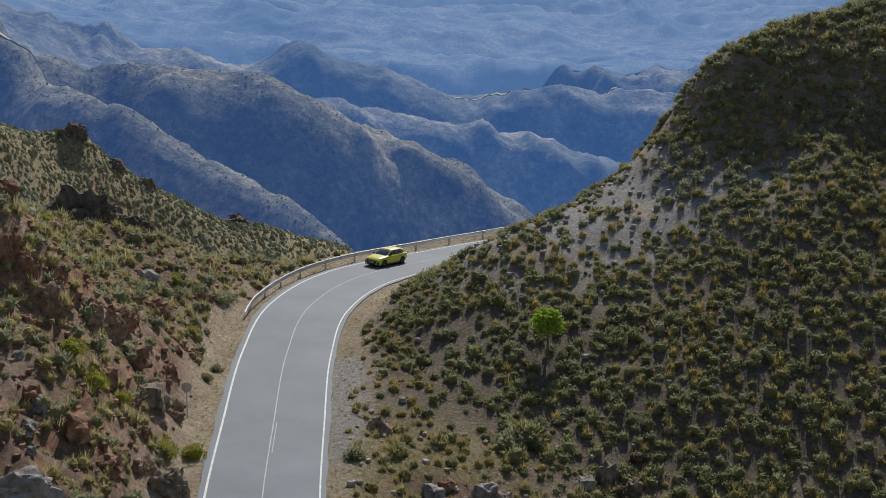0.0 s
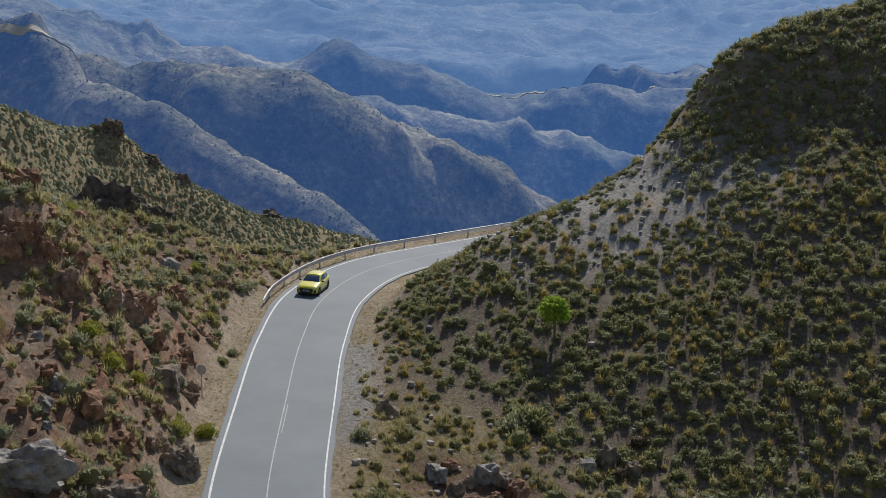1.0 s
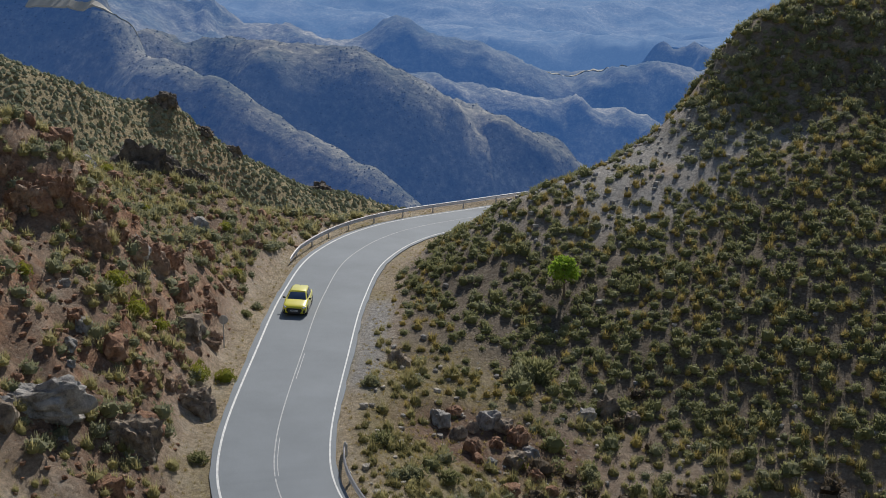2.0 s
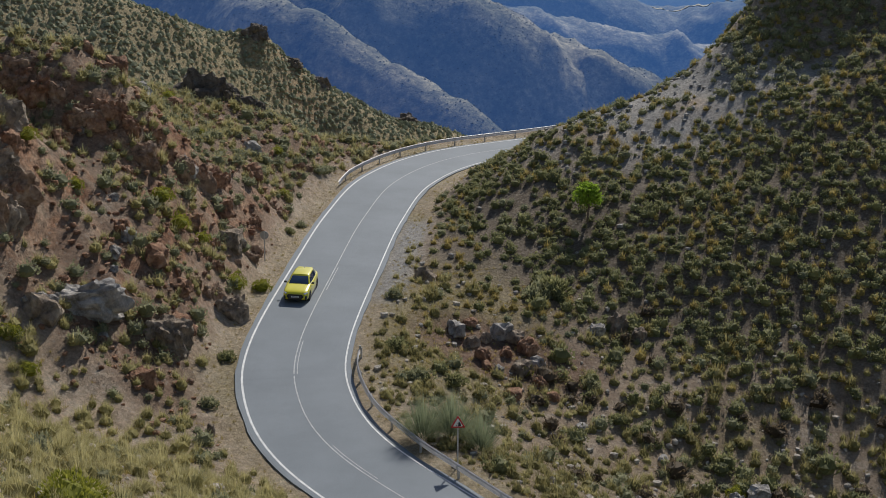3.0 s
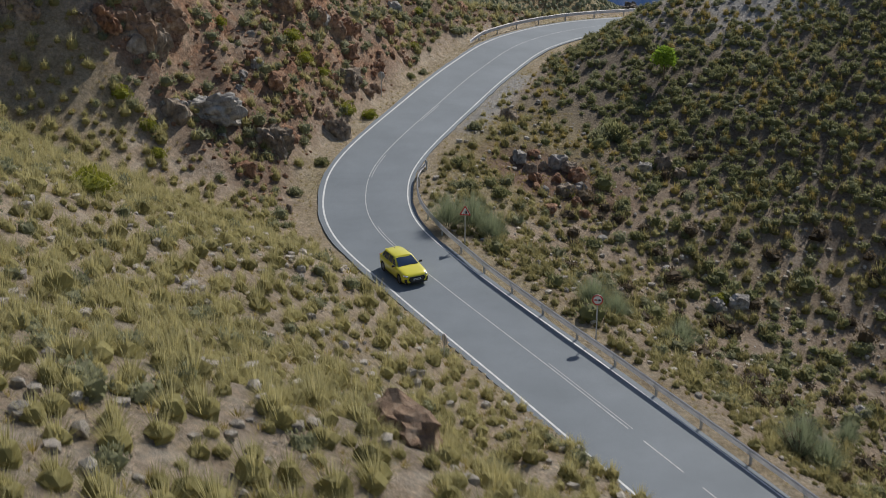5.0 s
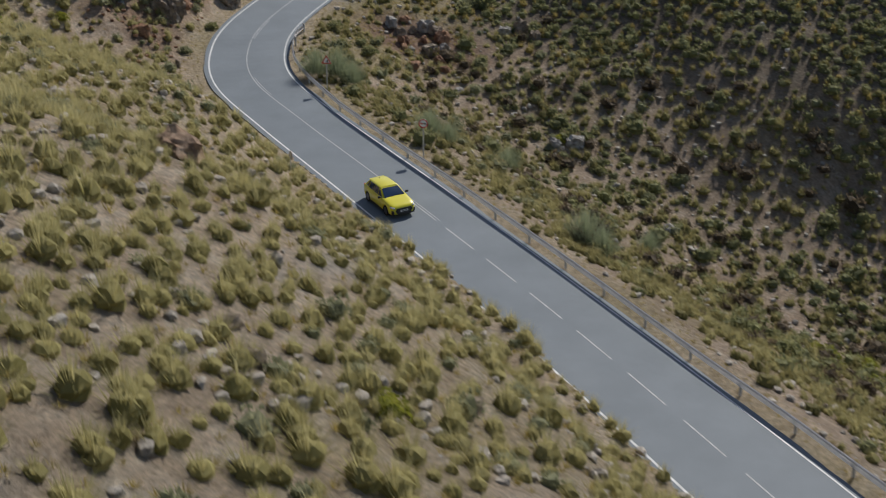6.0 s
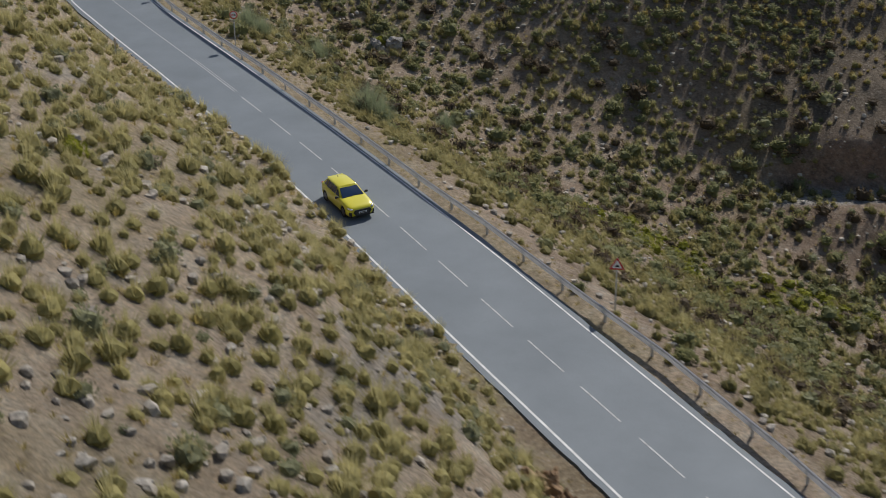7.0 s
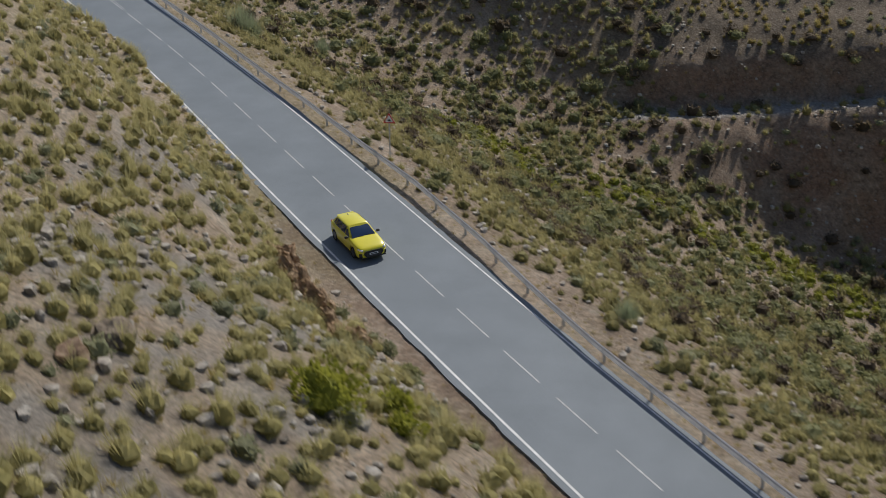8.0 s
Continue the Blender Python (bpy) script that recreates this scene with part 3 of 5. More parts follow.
# ---- mesh tools ----
def part(name, bm, material, parent=None, label="", smooth_faces=False):
    me = bpy.data.meshes.new(name)
    bm.normal_update()
    bm.to_mesh(me)
    bm.free()
    me.materials.append(material)
    if smooth_faces:
        for p in me.polygons:
            p.use_smooth = True
    ob = new(name, me)
    if parent:
        ob.parent = parent
    return tagged(ob, label) if label else ob


def empty(name, m, label, category, group=""):
    ob = new(name)
    ob.empty_display_size = 0.2
    ob.matrix_world = m
    return tagged(ob, label, category, group)


def box(bm, size, at=(0, 0, 0), bevel=0.0, turn=None):
    m = Matrix.Translation(at) @ (turn or Matrix()) @ Matrix.Diagonal((*size, 1))
    g = bmesh.ops.create_cube(bm, size=1, matrix=m)
    if bevel:
        es = list({e for v in g["verts"] for e in v.link_edges})
        bmesh.ops.bevel(bm, geom=es, offset=bevel, segments=2, affect="EDGES", profile=0.6)
    return bm


def tube(bm, r, a, b, n=10, r2=None):
    a, b = Vector(a), Vector(b)
    m = Matrix.Translation((a + b) / 2) @ (b - a).to_track_quat("Z", "Y").to_matrix().to_4x4()
    bmesh.ops.create_cone(bm, cap_ends=True, segments=n, radius1=r, radius2=r if r2 is None else r2, depth=(b - a).length, matrix=m)
    return bm


def ribbon(s, lo, hi, up, thick=0.0):
    """A strip of the road between two offsets, as a bmesh; with thickness it is a slab."""
    bm = bmesh.new()
    n = len(s)
    a, b = on_road(s, np.broadcast_to(lo, n), up), on_road(s, np.broadcast_to(hi, n), up)
    top = [(bm.verts.new(p), bm.verts.new(q)) for p, q in zip(a, b)]
    for (p, q), (r, t) in zip(top, top[1:]):
        bm.faces.new((p, q, t, r))
    if thick:
        low = [(bm.verts.new(p.co - Vector((0, 0, thick))), bm.verts.new(q.co - Vector((0, 0, thick)))) for p, q in top]
        for k in range(n - 1):
            bm.faces.new((top[k][0], top[k + 1][0], low[k + 1][0], low[k][0]))
            bm.faces.new((top[k][1], low[k][1], low[k + 1][1], top[k + 1][1]))
        bm.faces.new((top[0][0], low[0][0], low[0][1], top[0][1]))
        bm.faces.new((top[-1][0], top[-1][1], low[-1][1], low[-1][0]))
    bmesh.ops.recalc_face_normals(bm, faces=bm.faces)
    return bm


def nearest_s(x, y):
    return float(ROAD_S[((ROAD[:, 0] - x) ** 2 + (ROAD[:, 1] - y) ** 2).argmin()])


# ---- the road ----
S_ALL = np.arange(0.0, ROAD_S[-1], 1.0)
ragged = 0.06 * np.array([lattice(np.array(v * 0.9), np.array(3.0)) for v in S_ALL])
road = part("road", ribbon(S_ALL, -valley_half(S_ALL) - 0.36 - ragged, HALF + 0.42 + ragged, 0.0, 0.2), M_ASPHALT)
tagged(road, "grey two-lane asphalt mountain road with white lines", "road", kind="structure")
part("edge_line", ribbon(S_ALL, HALF - 0.065, HALF + 0.065, 0.006), M_PAINT, road)
part("edge_line", ribbon(S_ALL, -valley_half(S_ALL) - 0.05, -valley_half(S_ALL) + 0.05, 0.006), M_PAINT, road)
S_SOLID = nearest_s(19.6, 31.8)
s = np.arange(0.0, S_SOLID, 0.8)
part("centre_line", ribbon(s, -0.035, 0.035, 0.006), M_WORN, road)
for a, b in ((nearest_s(-10.6, 84.0), 5.0), (nearest_s(-9.5, 69.5), 5.0), (nearest_s(-4.6, 56.0), 5.0), (S_SOLID - 9.0, 8.6)):
    part("second_line", ribbon(np.linspace(a, a + b, 8), -0.22, -0.17, 0.006), M_WORN, road)
s0 = nearest_s(20.7, 30.7)
for k in range(22):
    part("dash", ribbon(s0 + 5.0 * k + np.linspace(0, 3.45, 5), -0.045, 0.045, 0.006), M_WORN, road)


def guard_rail(offset, s_from, s_to, label):
    """A steel crash barrier: a W-shaped beam on posts with spacers; offset gives its distance from the road's middle."""
    rail = empty("guard_rail", Matrix.Translation(on_road((s_from + s_to) / 2, np.array(offset((s_from + s_to) / 2)))), label, "guard rail")
    inv = rail.matrix_world.inverted()
    toward = -1 if offset(s_from) > 0 else 1
    prof = [(0.0, 0.42), (0.045, 0.435), (0.085, 0.485), (0.045, 0.545), (0.015, 0.595), (0.045, 0.645), (0.085, 0.705), (0.045, 0.755), (0.0, 0.775), (-0.03, 0.775)]
    s = np.arange(s_from, s_to, 1.0)
    ends = np.clip(np.minimum(s - s_from, s_to - s) / 3.0, 0, 1)
    bm = bmesh.new()
    rows = []
    for sk, e in zip(s, ends):
        o = on_road(sk, np.array([float(offset(sk)) + toward * (0.10 + u) for u, _ in prof]))
        sink = 0.35 * (1 - e)
        rows.append([bm.verts.new(inv @ Vector((p[0], p[1], p[2] + h - sink))) for p, (_, h) in zip(o, prof)])
    for a, b in zip(rows, rows[1:]):
        for i in range(len(prof) - 1):
            bm.faces.new((a[i], a[i + 1], b[i + 1], b[i]))
    bmesh.ops.solidify(bm, geom=bm.faces[:], thickness=0.012)
    bmesh.ops.recalc_face_normals(bm, faces=bm.faces)
    part("beam", bm, M_STEEL, rail, "galvanised W-shaped steel beam", True)
    bm = bmesh.new()
    box(bm, (0.10, 0.12, 1.0), (0, 0, 0.10), 0.01)
    post = part("post", bm, M_POST, rail)
    bm = bmesh.new()
    box(bm, (0.10, 0.12, 0.24), (0, 0, 0), 0.01)
    spacer = part("spacer", bm, M_POST, post)
    for k, sk in enumerate(np.arange(s_from + 0.6, s_to - 0.4, 4.0)):
        p = on_road(sk, np.array(float(offset(sk))))
        t = [np.interp(sk, ROAD_S, ROAD_T[:, c]) for c in range(2)]
        o = post if k == 0 else new("post", post.data)
        o.parent = rail
        o.matrix_basis = inv @ Matrix.Translation(p) @ pose(0, 0, 0, 0, 0, math.degrees(math.atan2(t[1], t[0])))
        c = spacer if k == 0 else new("spacer", spacer.data)
        c.parent = o
        c.matrix_basis = pose(0, -0.07 * toward, 0.595)
    return rail


def valley_rail(s):
    return np.interp(s, [118, 124, 134, 140, 145, 156, 176, 184, 190, 197, 207, 214, 223, 230, 236, 260],
                     [-4.2, -3.98, -4.02, -3.65, -3.3, -3.2, -3.45, -3.5, -3.65, -4.05, -4.35, -4.65, -4.45, -4.0, -3.75, -3.8])


guard_rail(lambda s: 4.25 + 0 * s, nearest_s(20, 148), nearest_s(-11.0, 105.5), "long galvanised steel crash barrier round the outer bend")
guard_rail(valley_rail, nearest_s(-9.3, 67.8), ROAD_S[-1] - 3, "long galvanised steel crash barrier along the valley side")


# ---- rocks ----
def boulder_bm(seed, size, detail=3, rough=0.35, block=0.5, taper=0.0):
    """A cracked, blocky, weathered rock of the given size, sitting on its base."""
    bm = bmesh.new()
    bmesh.ops.create_icosphere(bm, subdivisions=detail, radius=1.0)
    off = Vector((seed * 3.7, seed * 1.9, seed * 0.7))
    for v in bm.verts:
        p = v.co.copy()
        box_p = Vector([math.copysign(abs(c) ** (1 - 0.5 * block), c) for c in p])
        n = noise.noise(p * 1.3 + off) * rough + noise.noise(p * 3.1 + off) * rough * 0.4 + noise.noise(p * 8.0 + off) * rough * 0.2
        near = noise.voronoi(Vector((p.x * 1.7, p.y * 1.7, p.z * 1.1)) + off)[0]
        n += 0.42 * min(0.55, near[1] - near[0]) - 0.12
        if detail > 3:
            near = noise.voronoi(Vector((p.x * 4.1, p.y * 4.1, p.z * 2.4)) + off)[0]
            n += 0.22 * min(0.5, near[1] - near[0]) - 0.05
        q = box_p * (0.82 + n)
        if taper:
            q.x, q.y = q.x * (1 - taper * max(0, q.z)), q.y * (1 - taper * max(0, q.z))
        v.co = Vector((q.x * size[0] / 2, q.y * size[1] / 2, (q.z + 0.55) * size[2] / 1.6))
    return bm


def ground_z(x, y):
    return float(height(np.array([float(x)]), np.array([float(y)]))[0])


ROCK_SEED = [1]


def boulder(x, y, size, mat, label, turn=0.0, tilt=0.0, sink=0.25, name="boulder", category="rock", detail=3, group=""):
    ROCK_SEED[0] += 1
    if name != "crag":
        size = tuple(0.8 * v for v in size)
    ob = part(name, boulder_bm(ROCK_SEED[0], size, detail, taper=0.24 if name == "crag" else 0.12), mat)
    ob.matrix_world = pose(x, y, ground_z(x, y) - sink * size[2], tilt, tilt * 0.5, turn)
    return tagged(ob, label, category, group)


boulder(-4.1, 84.7, (2.2, 1.9, 1.7), M_BROWNROCK, "rounded brown boulder on the grassy bench", 20, 0, 0.15)
boulder(10.2, 83.4, (2.4, 1.9, 2.3), M_BROWNROCK, "upright brown boulder at the foot of the hill", 40, 6, 0.2, group="boulders at the hill foot")
boulder(8.8, 82.6, (2.2, 1.8, 1.3), M_GREYROCK, "low grey boulder at the foot of the hill", 10, 0, 0.2, group="boulders at the hill foot")
boulder(11.8, 82.6, (2.0, 1.6, 1.4), M_BROWNROCK, "squat brown boulder at the foot of the hill", 80, 0, 0.2, group="boulders at the hill foot")
boulder(19.6, 68.2, (2.6, 2.0, 1.4), M_GREYROCK, "pale grey flat-topped boulder in the gully", 15, 5, 0.1)
boulder(18.1, 66.4, (1.5, 1.4, 2.2), M_GREYROCK, "tall grey-blue boulder in the gully", 50, 8, 0.2)
boulder(20.1, 0.5, (4.6, 2.3, 1.7), M_TANROCK, "long weathered slab of rock on the grass slope", -35, 8, 0.15, name="rock_slab")
boulder(-20.6, 61.8, (7.2, 4.4, 2.9), M_GREYROCK, "large grey limestone outcrop on the stony bank", 15, 0, 0.35, name="rock_outcrop", detail=4)
boulder(-16.3, 63.5, (4.4, 3.0, 3.2), M_BROWNROCK, "tan rock outcrop beside the road", -10, 0, 0.3, name="rock_outcrop", detail=4)
boulder(-14.9, 72.4, (3.2, 2.4, 3.0), M_BROWNROCK, "tan rock face beside the road verge", 15, 0, 0.25, name="rock_outcrop", detail=4)
boulder(-11.3, 55.8, (0.7, 0.6, 1.3), M_BROWNROCK, "small upright stone at the road verge", 0, 0, 0.2)
# a jumble of rocks at the head of the gully
for x, y, size in ((-0.6, 77.0, 2.3), (0.6, 76.2, 1.6), (2.4, 78.4, 2.6), (3.4, 78.2, 2.2), (4.3, 77.4, 2.4), (3.0, 76.0, 1.5), (1.6, 74.6, 1.8), (4.2, 74.2, 2.2), (5.2, 75.6, 1.7), (0.2, 78.6, 1.5), (1.4, 77.2, 1.3), (5.6, 73.2, 1.5), (2.8, 73.2, 1.4)):
    boulder(x, y, (size, size * 0.75, size * 0.7), (M_REDROCK, M_BROWNROCK, M_GREYROCK)[int(size * 10) % 3], "angular broken rock in a jumble above the gully", x * 97 % 180, 8, 0.15, group="rocks above the gully")
# the crags above the road
for x, y, sx, sy, sz, turn, mat, label in (
    (-28.2, 110.0, 7.0, 4.0, 4.6, 10, M_DARKROCK, "dark jagged crag on the crest above the bend"),
    (-24.6, 111.0, 3.6, 2.6, 2.6, -10, M_DARKROCK, "smaller dark crag on the crest above the bend"),
    (-19.0, 113.5, 2.2, 4.5, 2.4, 20, M_REDROCK, "red-brown rock beside the far bend"),
    (-73.0, 283.0, 6.5, 5, 3.4, 10, M_DARKROCK, "dark jagged crag on the second hill"),
    (-66.0, 287.0, 5, 4.5, 2.4, -20, M_DARKROCK, "dark jagged crag on the second hill"),
    (-61.0, 290.0, 5, 5, 3.0, 40, M_DARKROCK, "dark rocky knob on the second hill"),
    (-44.0, 303.0, 7, 6, 3.4, -30, M_DARKROCK, "dark rocky rib on the second hill"),
):
    boulder(x, y, (sx, sy, sz), mat, label, turn, 0, 0.42, name="crag", category="rock", detail=4)
rs = random.Random(4)


def face_rocks(foot, top, n, sizes, mats, label, group, sink=0.5):
    """Blocky rocks set into a rock face, between its foot and its top."""
    for k in range(n):
        u = (k + rs.uniform(0.1, 0.9)) / n * (min(len(foot), len(top)) - 1)
        i, w = int(u), u - int(u)
        a = Vector(foot[i]).lerp(Vector(foot[i + 1]), w)
        b = Vector(top[i]).lerp(Vector(top[i + 1]), w)
        p = a.lerp(b, rs.uniform(0.12, 0.9))
        turn = math.degrees(math.atan2(b.y - a.y, b.x - a.x)) + 90 + rs.uniform(-25, 25)
        g = rs.uniform(*sizes)
        boulder(p.x, p.y, (g * rs.uniform(1.0, 1.7), g * rs.uniform(0.7, 1.0), g * rs.uniform(0.8, 1.3)), rs.choice(mats), label, turn, rs.uniform(-9, 9), sink, "rock_block", "rock", 4, group)


face_rocks(BREAKS["tan_cliff_foot"][:4], BREAKS["tan_cliff_top"], 24, (1.8, 4.2), (M_TANROCK, M_TANROCK, M_BROWNROCK, M_REDROCK), "tan and orange block of the tall rock cliff", "blocks of the tan cliff")
face_rocks(BREAKS["band_foot"], BREAKS["band_top"], 26, (1.3, 2.8), (M_REDROCK, M_REDROCK, M_TANROCK), "red-brown block of the rock band above the road", "blocks of the red rock band")
face_rocks(BREAKS["cut_foot"][2:7], BREAKS["red_cut"][2:7], 20, (0.8, 1.9), (M_TANROCK, M_REDROCK), "crumbling reddish rock of the road cutting", "rocks of the road cutting")
face_rocks([(53.2, -10.6, 0), (55.0, -13.8, 0), (57.4, -16.9, 0), (59.7, -19.8, 0), (62.0, -22.4, 0)], [(52.5, -11.2, 0), (54.2, -14.4, 0), (56.6, -17.5, 0), (58.9, -20.4, 0), (61.2, -23.0, 0)],
           15, (1.7, 2.5), (M_SAND,), "crumbling orange earth of the cut bank beside the verge", "lumps of the cut bank", 0.32)
# fallen and half-buried rocks on the stony bank
made = 0
while made < 85:
    x, y = rs.uniform(-36, -15), rs.uniform(56, 104)
    d = zones(np.array([x]), np.array([y]))
    if d[0][0] < 5.6 or d[3][0] < 0.8 or rs.random() < smooth(80, 100, y) * 0.7:
        continue
    big = rs.random() ** 2.2 * 2.6 + 0.8
    mat, label = rs.choice(((M_REDROCK, "half-buried red-brown rock on the stony bank"), (M_REDROCK, "half-buried red-brown rock on the stony bank"),
                            (M_BROWNROCK, "half-buried brown rock on the stony bank"), (M_REDROCK, "half-buried red-brown rock on the stony bank"), (M_GREYROCK, "half-buried grey rock on the stony bank")))
    boulder(x, y, (big, big * rs.uniform(0.7, 1.2), big * rs.uniform(0.5, 0.9)), mat, label, rs.uniform(0, 180), rs.uniform(-10, 10), 0.35, detail=3, group="rocks on the stony bank")
    made += 1
for x, y, sx, label, mat in (
    (4.0, 70.5, 2.2, "reddish boulder on the gully side", M_REDROCK), (6.4, 72.0, 1.7, "reddish boulder on the gully side", M_REDROCK),
    (8.5, 70.0, 1.4, "grey boulder on the gully side", M_GREYROCK), (2.0, 73.8, 1.6, "reddish boulder on the gully side", M_REDROCK),
    (7.0, 67.3, 1.3, "grey boulder on the gully side", M_GREYROCK), (13.7, 69.5, 1.4, "pale grey boulder on the gully side", M_GREYROCK),
    (29.4, 60.2, 2.0, "grey boulder in the gully", M_GREYROCK), (31.5, 59.0, 1.7, "grey boulder in the gully", M_GREYROCK),
    (24.0, 64.2, 1.5, "grey boulder in the gully", M_GREYROCK), (36.5, 52.5, 1.4, "brown boulder in the gully", M_BROWNROCK),
    (35.0, -8.6, 1.6, "pale flat stone on the grass slope", M_BROWNROCK), (42.1, -8.2, 1.3, "pale flat stone on the grass slope", M_BROWNROCK),
    (59.7, -39.7, 2.3, "grey-brown boulder on the grass slope", M_BROWNROCK), (60.1, -42.7, 2.0, "tan boulder on the grass slope", M_TANROCK),
    (31.0, -15.6, 1.5, "weathered pale stone on the grass slope", M_BROWNROCK), (29.3, -13.6, 1.3, "weathered pale stone on the grass slope", M_BROWNROCK),
    (54.0, 9.5, 1.0, "pale stone below the crash barrier", M_BROWNROCK), (44.5, 19.5, 1.1, "pale stone below the crash barrier", M_BROWNROCK),
):
    boulder(x, y, (sx, sx * rs.uniform(0.6, 0.9), sx * rs.uniform(0.45, 0.75)), mat, label, rs.uniform(0, 180), rs.uniform(-6, 6), 0.25, detail=2)


# ---- plants ----
def dome(rings, n, top, r, h, o, rough):
    """The uneven heart of a plant: rings of points up to a top."""
    v, f = [], []
    for ring, (q, z) in enumerate(rings):
        for k in range(n):
            a = (k + 0.5 * (ring % 2)) * 2 * math.pi / n
            d = Vector((math.cos(a) * q, math.sin(a) * q, z))
            g = 1 + rough * noise.noise(d * 2.6 + o) + 0.5 * rough * noise.noise(d * 6.0 + o)
            v.append((d.x * r * g, d.y * r * g, d.z * h * g))
    v.append((0, 0, h * top))
    for ring in range(len(rings) - 1):
        for k in range(n):
            i, j = ring * n + k, ring * n + (k + 1) % n
            f += [(i, j, j + n), (i, j + n, i + n)]
    last = (len(rings) - 1) * n
    f += [(last + k, last + (k + 1) % n, last + n) for k in range(n)]
    return v, f


def blades(rng, n, r, h, lean, width, core=True):
    """A tussock: a low dense heart and narrow blades that spring from the root and lean outwards."""
    v, f, tip = [], [], []
    if core:
        o = Vector((rng.uniform(0, 50), rng.uniform(0, 50), 0))
        v, f = dome(((0.42, 0.0), (0.46, 0.22), (0.26, 0.44)), 7, 0.52, r, h, o, 0.35)
        # low values keep the root darker, painting in its shade
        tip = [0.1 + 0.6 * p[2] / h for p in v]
    for _ in range(n):
        a, phi = rng.uniform(0, 2 * math.pi), 1.45 * rng.random() ** 0.75
        far = rng.uniform(0.72, 1.08)
        ex, ey = math.cos(a) * r * math.sin(phi) * far, math.sin(a) * r * math.sin(phi) * far
        hh = h * (0.12 + 0.92 * math.cos(phi) ** (1 - 0.5 * lean)) * far
        b = a + 1.57 + rng.uniform(-0.7, 0.7)
        wx, wy = math.cos(b) * width, math.sin(b) * width
        k, q = len(v), rng.uniform(0.25, 0.5)
        z0 = hh * q * 0.8
        v += [(ex * q - wx, ey * q - wy, z0), (ex * q + wx, ey * q + wy, z0), (ex, ey, hh)]
        f.append((k, k + 1, k + 2))
        tip += [0.2, 0.2, 0.55 + 0.45 * math.cos(phi)]
    return np.array(v), np.array(f), np.array(tip)


def clump(rng, n, r, h, leaf):
    """A shrub: an uneven dome of twigs with small leaf tufts standing out of it."""
    o = Vector((rng.uniform(0, 50), rng.uniform(0, 50), 0))
    v, f = dome(((0.46, 0.0), (0.58, 0.26), (0.40, 0.54)), 7, 0.62, r, h, o, 0.5)
    # the shrub's inside stays darker than its top, as shade put into colour
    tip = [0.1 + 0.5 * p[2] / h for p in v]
    for _ in range(n):
        a, z = rng.uniform(0, 2 * math.pi), rng.uniform(0.02, 1)
        q = math.sqrt(1 - z * z)
        d = Vector((math.cos(a) * q, math.sin(a) * q, z))
        kk = 0.80 + 0.40 * noise.noise(d * 2.0 + o)
        c = Vector((d.x * r * kk, d.y * r * kk, d.z * h * kk))
        u = Vector((rng.uniform(-1, 1), rng.uniform(-1, 1), rng.uniform(-1, 1))).normalized() * leaf * rng.uniform(0.6, 1.3)
        w = d * leaf * rng.uniform(0.6, 1.4) + Vector((0, 0, leaf * 0.5))
        k = len(v)
        v += [tuple(c - u - d * leaf), tuple(c + u - d * leaf), tuple(c + w)]
        f.append((k, k + 1, k + 2))
        tip += [0.2, 0.2, 0.5 + 0.5 * z]
    return np.array(v), np.array(f), np.array(tip)


def dot(rng):
    """A far bush: a small rough lump."""
    v = np.array([(1, 0, 0), (0.3, 0.95, 0), (-0.8, 0.6, 0), (-0.8, -0.6, 0), (0.3, -0.95, 0), (0.1, 0.0, 1), (0.5, 0.5, 0.75), (-0.5, -0.3, 0.8)], float)
    v *= 1 + np.array([[rng.uniform(-0.25, 0.25)] * 3 for _ in v])
    f = np.array([(0, 1, 6), (1, 2, 6), (2, 5, 6), (0, 6, 5), (2, 3, 7), (2, 7, 5), (3, 4, 7), (4, 0, 5), (4, 5, 7)])
    return v, f, np.r_[np.zeros(5), np.ones(3)] * 0.6


def strew(name, mat, kinds, x, y, z, size, rng, label, category, sink=0.06):
    """One object with a plant of one of the kinds at every place."""
    vs, fs, ts, k = [], [], [], 0
    pick = rng.randint(0, len(kinds), len(x))
    turn = rng.rand(len(x)) * 6.2832
    tall = rng.uniform(0.8, 1.2, len(x))
    for kind, (v, f, t) in enumerate(kinds):
        on = np.where(pick == kind)[0]
        if not len(on):
            continue
        c, s = np.cos(turn[on])[:, None], np.sin(turn[on])[:, None]
        g = size[on][:, None]
        vx, vy = (v[:, 0] * c - v[:, 1] * s) * g + x[on][:, None], (v[:, 0] * s + v[:, 1] * c) * g + y[on][:, None]
        vz = v[:, 2] * g * tall[on][:, None] + z[on][:, None] - sink
        vs.append(np.stack([vx, vy, vz], -1).reshape(-1, 3))
        fs.append((f[None] + (k + np.arange(len(on)) * len(v))[:, None, None]).reshape(-1, 3))
        ts.append(np.tile(t, len(on)))
        k += len(on) * len(v)
    ob = new(name, raw_mesh(name, np.vstack(vs), np.vstack(fs), mat, flat=True, tip=np.concatenate(ts)))
    return tagged(ob, label, category, kind="stuff")


def spots(x0, x1, y0, y1, step, rng):
    gx, gy = np.meshgrid(np.arange(x0, x1, step), np.arange(y0, y1, step))
    return (gx.ravel() + rng.uniform(-0.48, 0.48, gx.size) * step), (gy.ravel() + rng.uniform(-0.48, 0.48, gx.size) * step)


